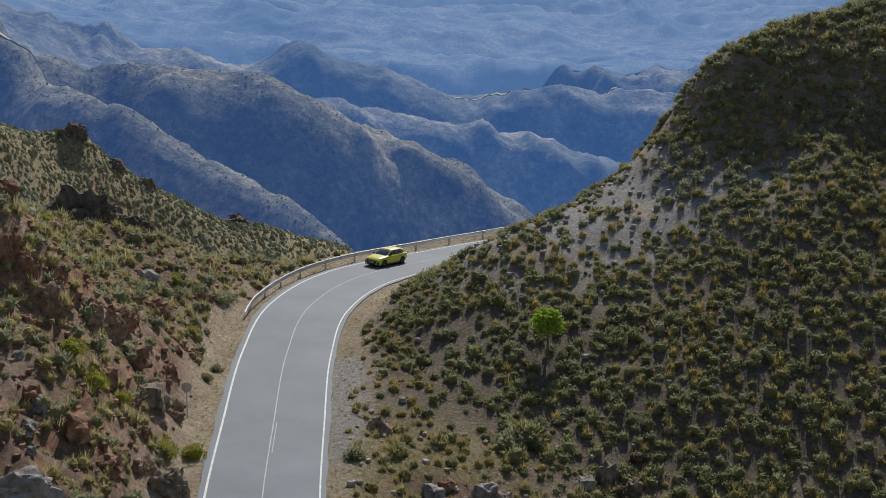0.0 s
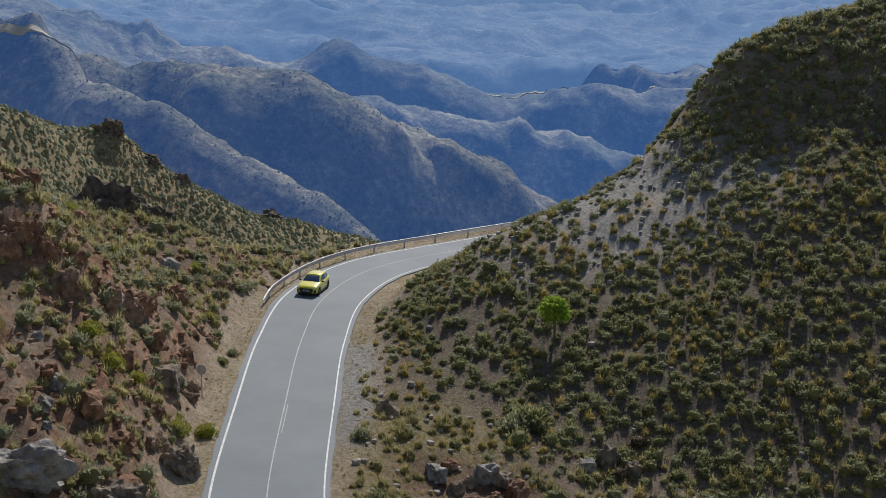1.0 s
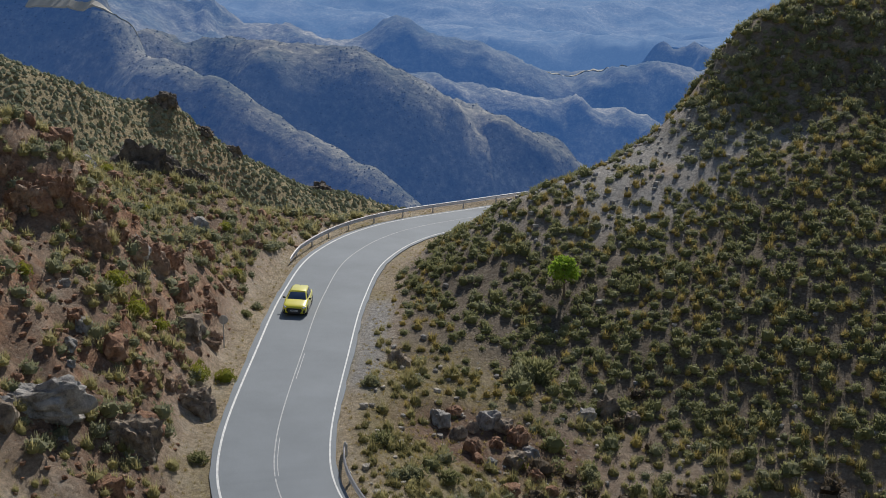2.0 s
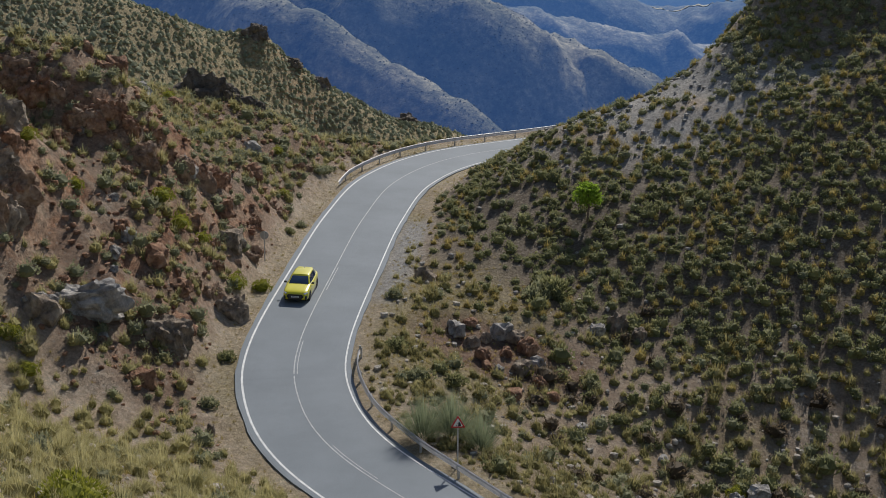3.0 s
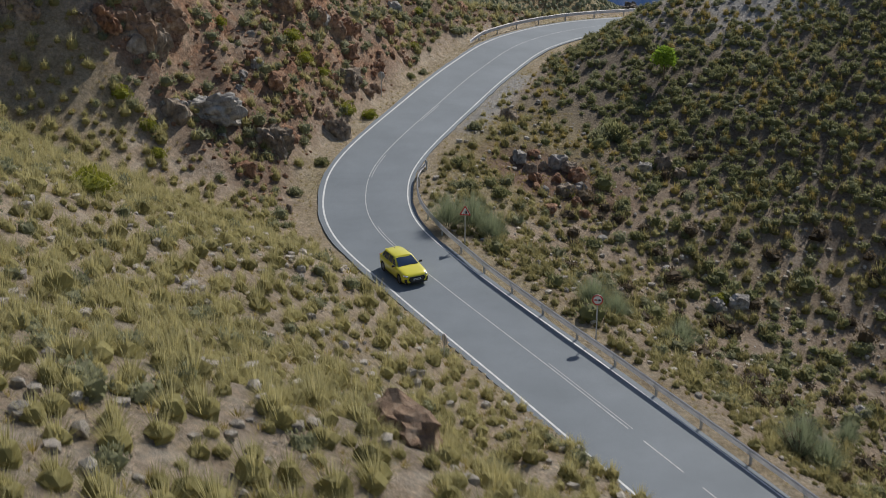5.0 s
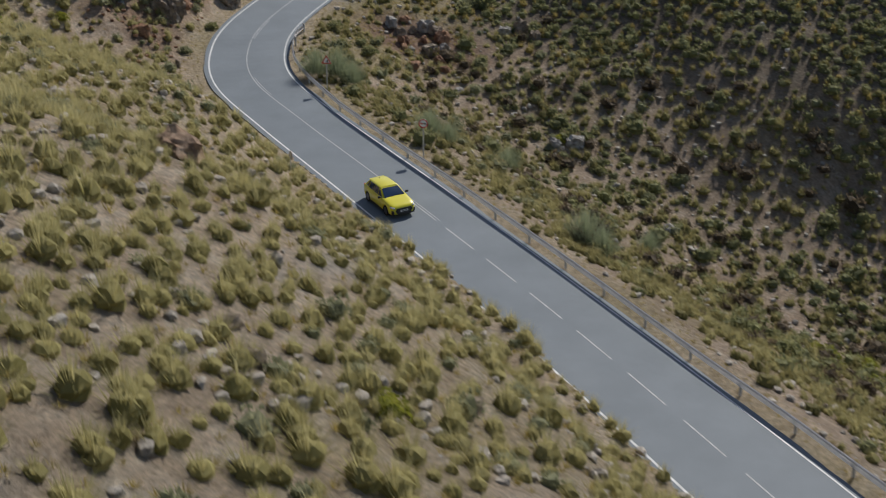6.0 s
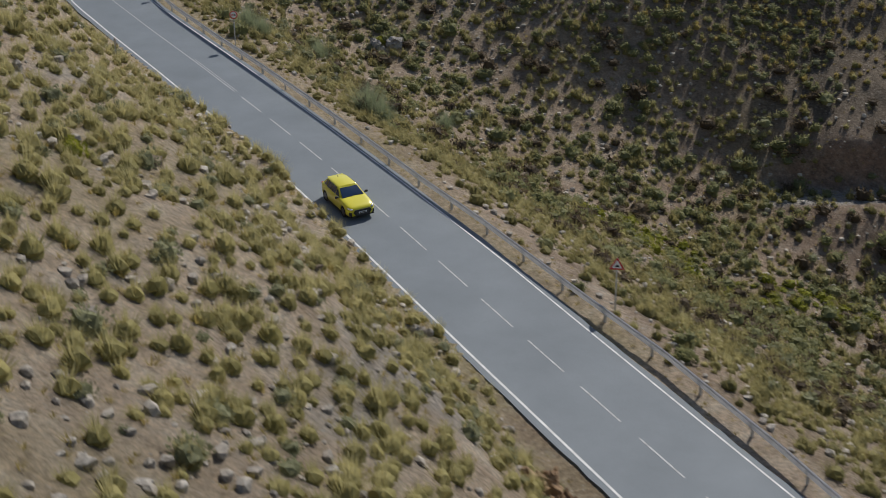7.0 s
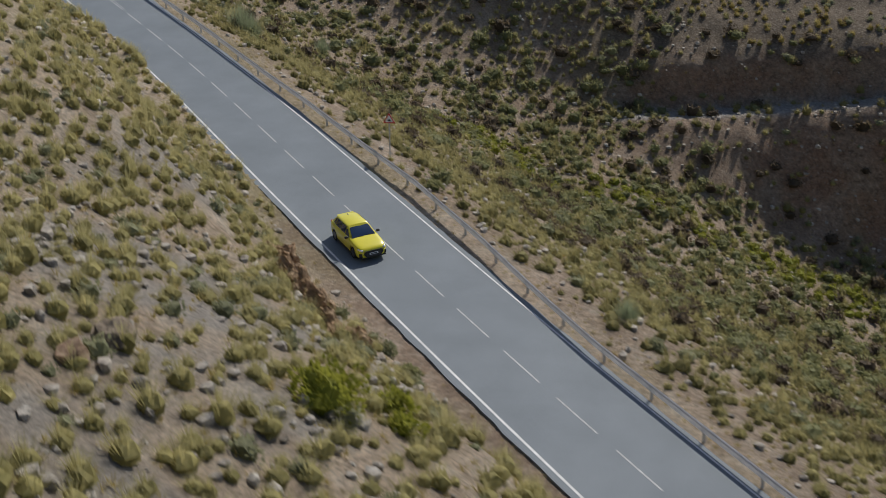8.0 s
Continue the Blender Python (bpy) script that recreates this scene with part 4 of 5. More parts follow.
prng = random.Random(8)
K_GRASS = [blades(prng, 60, 0.56, 0.64, 0.5, 0.014) for _ in range(7)]
K_FINE = [blades(prng, 116, 0.60, 0.68, 0.5, 0.0095) for _ in range(8)]
K_LOW = [blades(prng, 28, 0.5, 0.40, 0.5, 0.018, False) for _ in range(5)]
K_SHRUB = [clump(prng, 130, 0.60, 0.68, 0.05) for _ in range(7)]
K_HILL = [clump(prng, 84, 0.60, 0.70, 0.056) for _ in range(8)]
K_DOT = [dot(prng) for _ in range(6)]
nr = np.random.RandomState(21)


def view_stretch(x, y):
    """The stretch of the plan that gets plants, its bounds fitted to the camera's view."""
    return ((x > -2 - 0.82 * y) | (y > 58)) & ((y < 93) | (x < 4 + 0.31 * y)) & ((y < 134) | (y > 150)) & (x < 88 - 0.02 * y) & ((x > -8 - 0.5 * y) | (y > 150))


def cover(name, mat, kinds, area, step, keep, size, label, category, sink=0.06):
    x, y = spots(*area, step, nr)
    d, h, s, left, near, north = zones(x, y)
    ok = (nr.rand(len(x)) < keep(x, y, d, left, near, north)) & view_stretch(x, y)
    x, y = x[ok], y[ok]
    return strew(name, mat, kinds, x, y, height(x, y), nr.uniform(size[0], size[1], len(x)) * nr.uniform(0.8, 1.15, len(x)), nr, label, category, sink)


def off_road(d, lo=4.35, rail=4.6):
    return np.where(d > 0, smooth(lo, lo + 0.8, d), smooth(rail, rail + 1.0, -d))


# the near grass slope
cover("grass_tussocks", M_TUSSOCK, K_FINE, (-45, 92, -62, 58), 1.04,
      lambda x, y, d, l, n, o: n * off_road(d, 3.75) * np.where(x - y > 53, smooth(5.4, 6.4, d), 1) * np.maximum(smooth(-0.6, -0.05, fbm(x, y, 5.0, 3)) * 0.88, 0.96 * smooth(46, 28, x)) * smooth(60, 50, d), (0.75, 1.65),
      "straw-green grass tussocks on the stony slope", "grass")
cover("green_tussocks", M_SAGE, K_SHRUB, (-45, 100, -90, 58), 1.9,
      lambda x, y, d, l, n, o: n * off_road(d) * 0.34, (0.5, 1.25), "grey-green low scrub among the grass", "scrub")
cover("dry_grass", M_GOLD, K_LOW, (-45, 100, -90, 58), 0.9,
      lambda x, y, d, l, n, o: n * off_road(d, 3.8) * np.where(x - y > 53, smooth(5.0, 6.0, d), 1) * 0.72, (0.45, 1.05), "short dry grass between the tussocks", "grass")
# the near slope outside the camera's view, thinly covered
tx, ty = spots(-60, 130, -120, 60, 2.7, nr)
td = zones(tx, ty)
on = (td[0] > 7) & (td[4] > 0.5) & ~(view_stretch(tx, ty) & (ty > -62) & (tx < 92)) & (nr.rand(len(tx)) < 0.75)
tx, ty = tx[on], ty[on]
strew("slope_scrub", M_TUSSOCK, K_LOW, tx, ty, height(tx, ty), nr.uniform(1.0, 2.0, len(tx)), nr, "sparse straw grass tussocks on the slope out of view", "grass")
def on_bench(x, y):
    """Little scrub on the grassy bench at the foot of the hill."""
    return 0.12 + 0.88 * smooth(5.5, 9.0, np.hypot(x + 2.5, (y - 80) * 0.5))


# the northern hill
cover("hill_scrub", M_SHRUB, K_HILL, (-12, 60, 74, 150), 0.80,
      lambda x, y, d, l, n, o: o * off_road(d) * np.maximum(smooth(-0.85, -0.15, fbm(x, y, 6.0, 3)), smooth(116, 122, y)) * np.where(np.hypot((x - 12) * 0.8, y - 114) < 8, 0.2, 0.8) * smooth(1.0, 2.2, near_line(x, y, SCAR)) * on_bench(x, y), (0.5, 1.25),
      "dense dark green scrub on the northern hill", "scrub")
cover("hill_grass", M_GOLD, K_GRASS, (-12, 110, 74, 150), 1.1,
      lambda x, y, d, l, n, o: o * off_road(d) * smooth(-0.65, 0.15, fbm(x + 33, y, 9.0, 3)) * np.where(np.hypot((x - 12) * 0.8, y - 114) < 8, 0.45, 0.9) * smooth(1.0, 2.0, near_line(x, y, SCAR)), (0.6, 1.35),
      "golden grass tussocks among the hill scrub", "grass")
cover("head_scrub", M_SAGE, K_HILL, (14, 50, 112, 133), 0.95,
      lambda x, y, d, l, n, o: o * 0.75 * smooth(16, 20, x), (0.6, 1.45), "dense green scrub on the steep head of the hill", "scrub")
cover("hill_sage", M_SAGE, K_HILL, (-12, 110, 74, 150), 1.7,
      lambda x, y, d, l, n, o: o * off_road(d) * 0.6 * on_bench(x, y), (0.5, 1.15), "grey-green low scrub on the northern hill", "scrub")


# the bank and the gully
def gully(d, l, n, o):
    return smooth(-4.5, -5.4, d) * (1 - o) * (1 - l) * (1 - n)


def rocky(x, y):
    return smooth(2.2, 4.2, np.hypot((x - 2.4) * 0.7, y - 76.3))


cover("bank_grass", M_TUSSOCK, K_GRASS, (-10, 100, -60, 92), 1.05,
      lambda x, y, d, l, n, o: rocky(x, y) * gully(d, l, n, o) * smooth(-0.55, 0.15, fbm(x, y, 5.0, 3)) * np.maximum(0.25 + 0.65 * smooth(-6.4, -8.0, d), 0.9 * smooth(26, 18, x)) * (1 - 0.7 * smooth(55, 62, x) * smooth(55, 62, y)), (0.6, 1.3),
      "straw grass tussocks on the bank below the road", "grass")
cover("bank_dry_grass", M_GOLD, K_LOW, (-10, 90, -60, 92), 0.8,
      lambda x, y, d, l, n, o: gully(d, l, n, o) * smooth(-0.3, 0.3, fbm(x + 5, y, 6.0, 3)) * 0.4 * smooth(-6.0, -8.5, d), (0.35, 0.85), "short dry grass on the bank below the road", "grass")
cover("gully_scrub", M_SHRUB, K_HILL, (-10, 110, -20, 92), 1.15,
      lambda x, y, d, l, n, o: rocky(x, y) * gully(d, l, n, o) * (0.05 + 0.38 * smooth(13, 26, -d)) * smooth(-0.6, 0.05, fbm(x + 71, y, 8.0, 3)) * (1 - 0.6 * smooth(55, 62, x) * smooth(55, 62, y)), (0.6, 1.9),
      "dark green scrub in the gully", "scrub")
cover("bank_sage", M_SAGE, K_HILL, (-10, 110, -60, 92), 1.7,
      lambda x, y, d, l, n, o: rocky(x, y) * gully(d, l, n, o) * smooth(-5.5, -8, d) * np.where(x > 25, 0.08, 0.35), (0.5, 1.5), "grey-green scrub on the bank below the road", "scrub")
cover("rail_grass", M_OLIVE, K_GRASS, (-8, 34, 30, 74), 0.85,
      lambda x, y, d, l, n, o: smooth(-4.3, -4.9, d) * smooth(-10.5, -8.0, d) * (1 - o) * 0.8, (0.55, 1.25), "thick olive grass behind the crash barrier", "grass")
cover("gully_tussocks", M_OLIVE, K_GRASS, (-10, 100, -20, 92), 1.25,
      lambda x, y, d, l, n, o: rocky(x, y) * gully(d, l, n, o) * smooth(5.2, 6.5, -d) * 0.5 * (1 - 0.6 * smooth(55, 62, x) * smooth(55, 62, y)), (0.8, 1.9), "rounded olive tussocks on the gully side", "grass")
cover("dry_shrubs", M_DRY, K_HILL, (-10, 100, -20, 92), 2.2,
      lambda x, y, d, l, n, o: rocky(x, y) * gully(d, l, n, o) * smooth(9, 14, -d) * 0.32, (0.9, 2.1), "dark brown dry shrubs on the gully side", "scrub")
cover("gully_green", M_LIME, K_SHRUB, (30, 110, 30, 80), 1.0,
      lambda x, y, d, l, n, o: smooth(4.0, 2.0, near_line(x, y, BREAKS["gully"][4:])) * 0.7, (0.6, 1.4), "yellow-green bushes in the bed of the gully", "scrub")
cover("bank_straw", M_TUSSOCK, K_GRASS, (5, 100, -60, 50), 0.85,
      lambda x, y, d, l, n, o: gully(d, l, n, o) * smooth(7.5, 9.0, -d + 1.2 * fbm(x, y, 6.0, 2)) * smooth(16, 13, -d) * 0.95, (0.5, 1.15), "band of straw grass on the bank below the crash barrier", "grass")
# the stony left bank
cover("bank_tussocks", M_TUSSOCK, K_GRASS, (-75, -10, 48, 150), 0.95,
      lambda x, y, d, l, n, o: l * off_road(d, 5.2) * smooth(-0.6, 0.1, fbm(x + 12, y, 6.0, 3) + 0.35 * smooth(84, 96, y) + 0.5 * smooth(-27, -32, x)) * 0.95, (0.65, 1.65),
      "straw grass tussocks on the stony red bank", "grass")
cover("bank_scrub", M_SAGE, K_HILL, (-75, -10, 48, 150), 1.2,
      lambda x, y, d, l, n, o: l * off_road(d, 5.0) * (0.48 + 0.2 * smooth(84, 96, y)), (0.45, 1.5), "grey-green scrub on the stony bank", "scrub")
cover("verge_grass", M_GOLD, K_LOW, (-20, 95, -60, 140), 0.62,
      lambda x, y, d, l, n, o: smooth(3.6, 4.0, np.abs(d)) * smooth(7.0, 5.2, np.abs(d)) * np.where((x - y > 53) & (d > 0), 0.12, 0.8), (0.3, 0.7), "short dry grass along the road verges", "grass")
cover("bench_grass", M_GOLD, K_LOW, (-9, 8, 60, 96), 0.6,
      lambda x, y, d, l, n, o: smooth(-4.6, -5.6, d) * smooth(10, 5, np.hypot(x + 1.5, (y - 76) * 0.6)) * 0.95, (0.4, 0.9), "yellow dry grass on the bench beside the road", "grass")
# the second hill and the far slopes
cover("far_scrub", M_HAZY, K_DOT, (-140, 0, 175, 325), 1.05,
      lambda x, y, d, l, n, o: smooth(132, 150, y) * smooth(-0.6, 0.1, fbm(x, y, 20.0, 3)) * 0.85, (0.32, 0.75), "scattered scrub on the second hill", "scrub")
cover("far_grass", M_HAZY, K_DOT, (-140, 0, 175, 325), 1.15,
      lambda x, y, d, l, n, o: smooth(132, 150, y) * 0.9, (0.3, 0.6), "haze-paled scrub on the second hill", "scrub")

fx, fy = spots(-185, 30, 378, 600, 2.0, nr)
on = nr.rand(len(fx)) < 0.35 + 0.65 * smooth(-0.3, 0.3, fbm(fx, fy, 22.0, 3))
fx, fy = fx[on], fy[on]
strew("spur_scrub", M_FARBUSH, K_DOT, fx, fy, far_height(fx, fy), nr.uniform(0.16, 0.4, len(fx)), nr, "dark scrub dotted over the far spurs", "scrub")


def stones(name, mat, area, step, keep, label, big=1.5):
    x, y = spots(*area, step, nr)
    d, h, s, left, near, north = zones(x, y)
    ok = nr.rand(len(x)) < keep(x, y, d, left, near, north)
    x, y = x[ok], y[ok]
    kinds = []
    for k in range(5):
        bm = boulder_bm(40 + k, (1.0, 0.75, 0.6), 1)
        kinds.append((np.array([v.co[:] for v in bm.verts]), np.array([[v.index for v in f.verts] for f in bm.faces]), np.zeros(len(bm.verts))))
        bm.free()
    return strew(name, mat, kinds, x, y, height(x, y), nr.uniform(0.16, 0.62, len(x)) ** 1.5 * big, nr, label, "stones", 0.05)


stones("slope_stones", M_PALEROCK, (-20, 92, -62, 50), 0.8, lambda x, y, d, l, n, o: n * smooth(4.2, 5.0, d) * smooth(-0.4, 0.4, fbm(x + 17, y, 4.0, 3)) * 0.75, "pale stones scattered over the grass slope", 1.7)
stones("bank_stones", M_REDROCK, (-42, -10, 52, 126), 0.62, lambda x, y, d, l, n, o: l * smooth(4.8, 5.6, d) * 0.6, "red-brown rubble on the stony bank")
stones("gully_stones", M_PALEROCK, (-6, 95, -40, 92), 1.0, lambda x, y, d, l, n, o: gully(d, l, n, o) * 0.5, "brown rubble on the bank and in the gully")
stones("hill_stones", M_GREYROCK, (-5, 40, 84, 128), 1.0, lambda x, y, d, l, n, o: o * smooth(-5, -6, d) * np.where(np.hypot((x - 11) * 0.7, y - 112) < 10, 0.75, 0.06), "pale scree on the bare shoulder of the hill")


def plant(name, x, y, kind, mat, size, label, category="shrub", tall=1.0, group=""):
    """A single shrub that stands out from the rest."""
    v, f, t = kind
    v = v * np.array([size, size, size * tall])
    ob = new(name, raw_mesh(name, v, f, mat, flat=True, tip=t))
    ob.matrix_world = pose(x, y, ground_z(x, y) - 0.05, 0, 0, 37 * x % 360)
    return tagged(ob, label, category, group)


big = random.Random(31)
K_BROOM = [clump(big, 750, 0.85, 0.95, 0.042) for _ in range(3)]
K_FEATHER = [blades(big, 1300, 0.95, 0.9, 0.5, 0.0045, False) for _ in range(3)]
K_BUSH = [clump(big, 420, 0.8, 0.8, 0.075) for _ in range(4)]
LIME_AT = [(-15.9, 76.4, 2.0), (-14.6, 78.3, 1.7), (-19.6, 75.9, 1.9), (-21.0, 76.6, 2.0), (-18.4, 77.2, 1.5), (-4.3, 21.3, 2.4), (34.0, -13.0, 1.5),
           (-17.8, 96.8, 1.4), (-29.5, 103, 1.5), (18.2, 67.8, 1.6), (4.4, 74.2, 1.5), (-27.0, 68.9, 1.7), (-24.7, 70.8, 1.5), (65.6, -36.4, 3.4), (-25.1, 56.3, 1.9),
           (-22.8, 55.9, 1.7), (-21.0, 54.4, 1.5), (-20.2, 104, 1.3), (-24.5, 96, 1.3)]
for k, (x, y, size) in enumerate(LIME_AT):
    plant("broom_shrub", x, y, K_BROOM[k % 3], M_LIME, size * 0.62, "rounded yellow-green broom shrub", group="yellow-green shrubs")
for k, (x, y, size) in enumerate([(0.4, 57.4, 3.4), (1.9, 58.4, 3.6), (3.6, 57.6, 3.0), (13.4, 48.4, 2.8), (15.0, 47.8, 2.4), (27.6, 38.4, 3.4), (29.0, 37.6, 2.8), (18.5, 51.4, 2.6), (29.1, 53.4, 2.4), (71.1, -8.9, 1.8)]):
    plant("pale_broom", x, y, K_FEATHER[k % 3], M_PALE, size * 0.66, "tall feathery grey-green broom bush behind the crash barrier", tall=1.35, group="grey broom bushes")
for k, (x, y, size) in enumerate([(0.6, 68.5, 1.9), (8.8, 74.8, 1.7), (10.8, 72.0, 1.6), (-5.2, 79.0, 1.6), (5.3, 86.3, 3.6), (4.2, 85.2, 2.6), (-3.6, 70.6, 1.9), (-1.6, 66.6, 1.7), (22.4, 65.3, 1.6), (26.9, 63.8, 1.5), (-13.5, 66.0, 1.5),
                                 (-12.6, 59.4, 1.5), (-15.9, 91.0, 1.2), (-15.6, 93.6, 1.1), (56.6, 3.6, 1.6), (73.0, -11.5, 1.5), (21.3, -14.2, 2.4), (60.8, -17.2, 1.5), (62.6, -19.4, 1.7), (66.8, -33.2, 2.2), (67.8, -34.8, 1.9), (54.6, -13.2, 1.3)]):
    plant("green_shrub", x, y, K_BUSH[k % 4], M_LIME if abs(x - 67) < 1.5 and y < -30 else (M_SHRUB, M_SAGE)[k % 2], size * 0.6, "dense rounded green shrub on stony ground", group="green shrubs")


def leafy_tree(x, y, tall, label):
    """A young tree: a tapered trunk with limbs and a crown of many leaves."""
    z = ground_z(x, y)
    tree = empty("tree", pose(x, y, z), label, "tree")
    rng = random.Random(5)
    bm = bmesh.new()
    tube(bm, 0.10, (0, 0, -0.2), (0.05, 0.02, tall * 0.42), 9, 0.065)
    tube(bm, 0.065, (0.05, 0.02, tall * 0.40), (0.0, 0.05, tall * 0.78), 8, 0.02)
    tips = []
    for k in range(9):
        a = k * 2.4
        b = Vector((0.04, 0.02, tall * (0.32 + 0.045 * k)))
        e = b + Vector((math.cos(a) * tall * 0.30, math.sin(a) * tall * 0.30, tall * 0.20))
        tube(bm, 0.035, b, e, 6, 0.012)
        tips.append(e)
    part("trunk", bm, M_BARK, tree)
    v, f, t = [], [], []
    for _ in range(1500):
        a, zz = rng.uniform(0, 6.283), rng.uniform(-0.75, 1)
        q = math.sqrt(max(0, 1 - zz * zz)) * rng.uniform(0.45, 1.0)
        d = Vector((math.cos(a) * q, math.sin(a) * q, zz * rng.uniform(0.7, 1)))
        k = 0.82 + 0.4 * noise.noise(d * 2.3 + Vector((7, 1, 3)))
        c = Vector((d.x * tall * 0.42 * k, d.y * tall * 0.42 * k, tall * 0.66 + d.z * tall * 0.36 * k))
        u = Vector((rng.uniform(-1, 1), rng.uniform(-1, 1), rng.uniform(-1, 1))).normalized() * 0.11
        w = Vector((rng.uniform(-1, 1), rng.uniform(-1, 1), rng.uniform(-1, 1))).normalized() * 0.16
        n = len(v)
        v += [c - u, c + w * 0.5, c + u, c - w]
        f += [(n, n + 1, n + 2), (n, n + 2, n + 3)]
        t += [0.2, 0.7, 0.9, 0.4]
    crown = new("crown", raw_mesh("crown", [tuple(p) for p in v], f, M_TREE, flat=True, tip=t))
    crown.parent = tree


leafy_tree(7.3, 95.6, 3.3, "small bright green leafy tree on the scrub hill")

# pale tracks on the far slopes
M_TRACK = plain("pale_dirt_track", (0.46, 0.44, 0.40), 0.9, vary=0.1, scale=0.1)


def far_track(points, width, label):
    k = catmull(points, 14)
    t = np.gradient(k, axis=0)
    t /= np.linalg.norm(t, axis=1)[:, None]
    n = np.c_[-t[:, 1], t[:, 0]] * width / 2
    bm = bmesh.new()
    rows = []
    for a, b in zip(k - n, k + n):
        za, zb = far_height(np.array([a[0], b[0]]), np.array([a[1], b[1]])) + 0.5
        rows.append((bm.verts.new((*a, za)), bm.verts.new((*b, zb)), bm.verts.new((*a, za - 3)), bm.verts.new((*b, zb - 3))))
    for (a, b, c, d), (e, f, g, h) in zip(rows, rows[1:]):
        bm.faces.new((a, b, f, e))
        bm.faces.new((a, e, g, c))
        bm.faces.new((b, d, h, f))
    tagged(part("far_track", bm, M_TRACK), label, "road", kind="structure")


far_track([(-170, 474), (-157, 468), (-144, 466), (-132, 464), (-120, 468), (-111, 471), (-104, 476)], 2.6, "pale mountain road winding over the far spur")
far_track([(2, 848), (15, 850), (29, 849), (40, 851), (51, 848), (64, 850), (75, 848), (90, 850), (102, 848)], 2.0, "pale track on a far ridge")


# ---- road signs ----
M_WHITE = plain("sign_white", (0.80, 0.80, 0.78), 0.45, vary=0.05)
M_RED = plain("sign_red", (0.55, 0.03, 0.03), 0.45, vary=0.08)
M_BLACK = plain("sign_black", (0.015, 0.015, 0.017), 0.5, vary=0.1)
M_BACK = plain("bare_sign_metal", (0.42, 0.43, 0.44), 0.5, 0.6)


def plate(outline, thick, at_y):
    """A flat plate in the x-z plane, its front towards -y."""
    bm = bmesh.new()
    a = [bm.verts.new((x, at_y, z)) for x, z in outline]
    b = [bm.verts.new((x, at_y + thick, z)) for x, z in outline]
    bm.faces.new(a)
    bm.faces.new(b[::-1])
    for k in range(len(a)):
        bm.faces.new((a[k], b[k], b[(k + 1) % len(a)], a[(k + 1) % len(a)]))
    bmesh.ops.recalc_face_normals(bm, faces=bm.faces)
    return bm


def rounded(sides, r, turn=90.0, soft=0.0):
    """The outline of a regular plate with rounded corners."""
    pts = []
    for k in range(sides):
        a = radians(turn + 360 / sides * k)
        c = Vector((math.cos(a), math.sin(a))) * (r - soft * 2)
        for j in range(5) if soft else (0,):
            b = a + (radians(-360 / sides / 2 + 360 / sides / 4 * j) if soft else 0)
            pts.append((c.x + math.cos(b) * soft, c.y + math.sin(b) * soft))
    return pts


def road_sign(x, y, top, turn, shape, label, picture):
    """A traffic sign on a steel post; top is the height of the plate's middle."""
    z = ground_z(x, y)
    sign = empty("road_sign", pose(x, y, z, 0, 0, turn), label, "road sign")
    c = top - z
    bm = bmesh.new()
    box(bm, (0.08, 0.045, c + 0.55), (0, 0.03, (c + 0.25) / 2 - 0.15), 0.008)
    part("post", bm, M_POST, sign)
    if shape == "triangle":
        rim, face, g = rounded(3, 0.47, 90, 0.04), rounded(3, 0.31, 90, 0.025), 0.78
    else:
        rim, face, g = rounded(28, 0.32), rounded(28, 0.24), 0.70
    lift = lambda pts: [(px, pz + c) for px, pz in pts]  # noqa: E731
    back = part("back_plate", plate(lift(rim), 0.03, -0.02), M_BACK, sign)
    part("rim", plate(lift(rim), 0.006, -0.027), M_RED, back)
    part("face", plate(lift(face), 0.006, -0.034), M_WHITE, back)
    for k, (mat, outline) in enumerate(picture):
        part("symbol", plate(lift([(px * g, pz * g) for px, pz in outline]), 0.004, -0.040 - 0.001 * k), mat, back)
    return sign


ROCKFALL = [(M_BLACK, [(-0.02, -0.17), (0.20, -0.17), (0.20, -0.02), (0.13, 0.10), (0.07, 0.16), (0.02, 0.05), (0.03, -0.06)]),
            (M_BLACK, [(-0.14, -0.16), (-0.07, -0.17), (-0.05, -0.11), (-0.11, -0.08)]),
            (M_BLACK, [(-0.09, -0.03), (-0.04, -0.04), (-0.03, 0.01), (-0.07, 0.02)])]


def little_car(cx, mat):
    return (mat, [(cx - 0.13, -0.07), (cx + 0.13, -0.07), (cx + 0.13, 0.02), (cx + 0.08, 0.03), (cx + 0.05, 0.09), (cx - 0.05, 0.09), (cx - 0.08, 0.03), (cx - 0.13, 0.02)])


road_sign(2.8, 54.2, 9.0, 12, "triangle", "triangular red-edged warning sign with falling rocks", ROCKFALL)
road_sign(15.3, 41.8, 8.6, 12, "round", "round red-edged sign with two small cars", [little_car(-0.15, M_RED), little_car(0.15, M_BLACK)])
road_sign(52.4, 7.5, 6.0, 10, "triangle", "triangular red-edged warning sign with a dark symbol", [(M_BLACK, [(-0.15, -0.12), (0.15, -0.12), (0.12, -0.02), (0.02, 0.06), (-0.10, 0.0)])])
road_sign(8.4, 35.2, 7.6, 135, "round", "round red-edged sign on the uphill verge seen from behind", [])
road_sign(-15.95, 84.2, 11.3, 185, "round", "small round sign on the rocky verge seen from behind", [])


# ---- the car ----
def car_paint():
    k = Mat("yellow_car_paint", 0.32)
    n = k.noise(0.8, 3)
    k.color(k.ramp(n, (0.3, (0.64, 0.58, 0.015)), (0.7, (0.72, 0.65, 0.02))))
    k.b.inputs["Coat Weight"].default_value = 0.7
    k.b.inputs["Coat Roughness"].default_value = 0.06
    return k.m


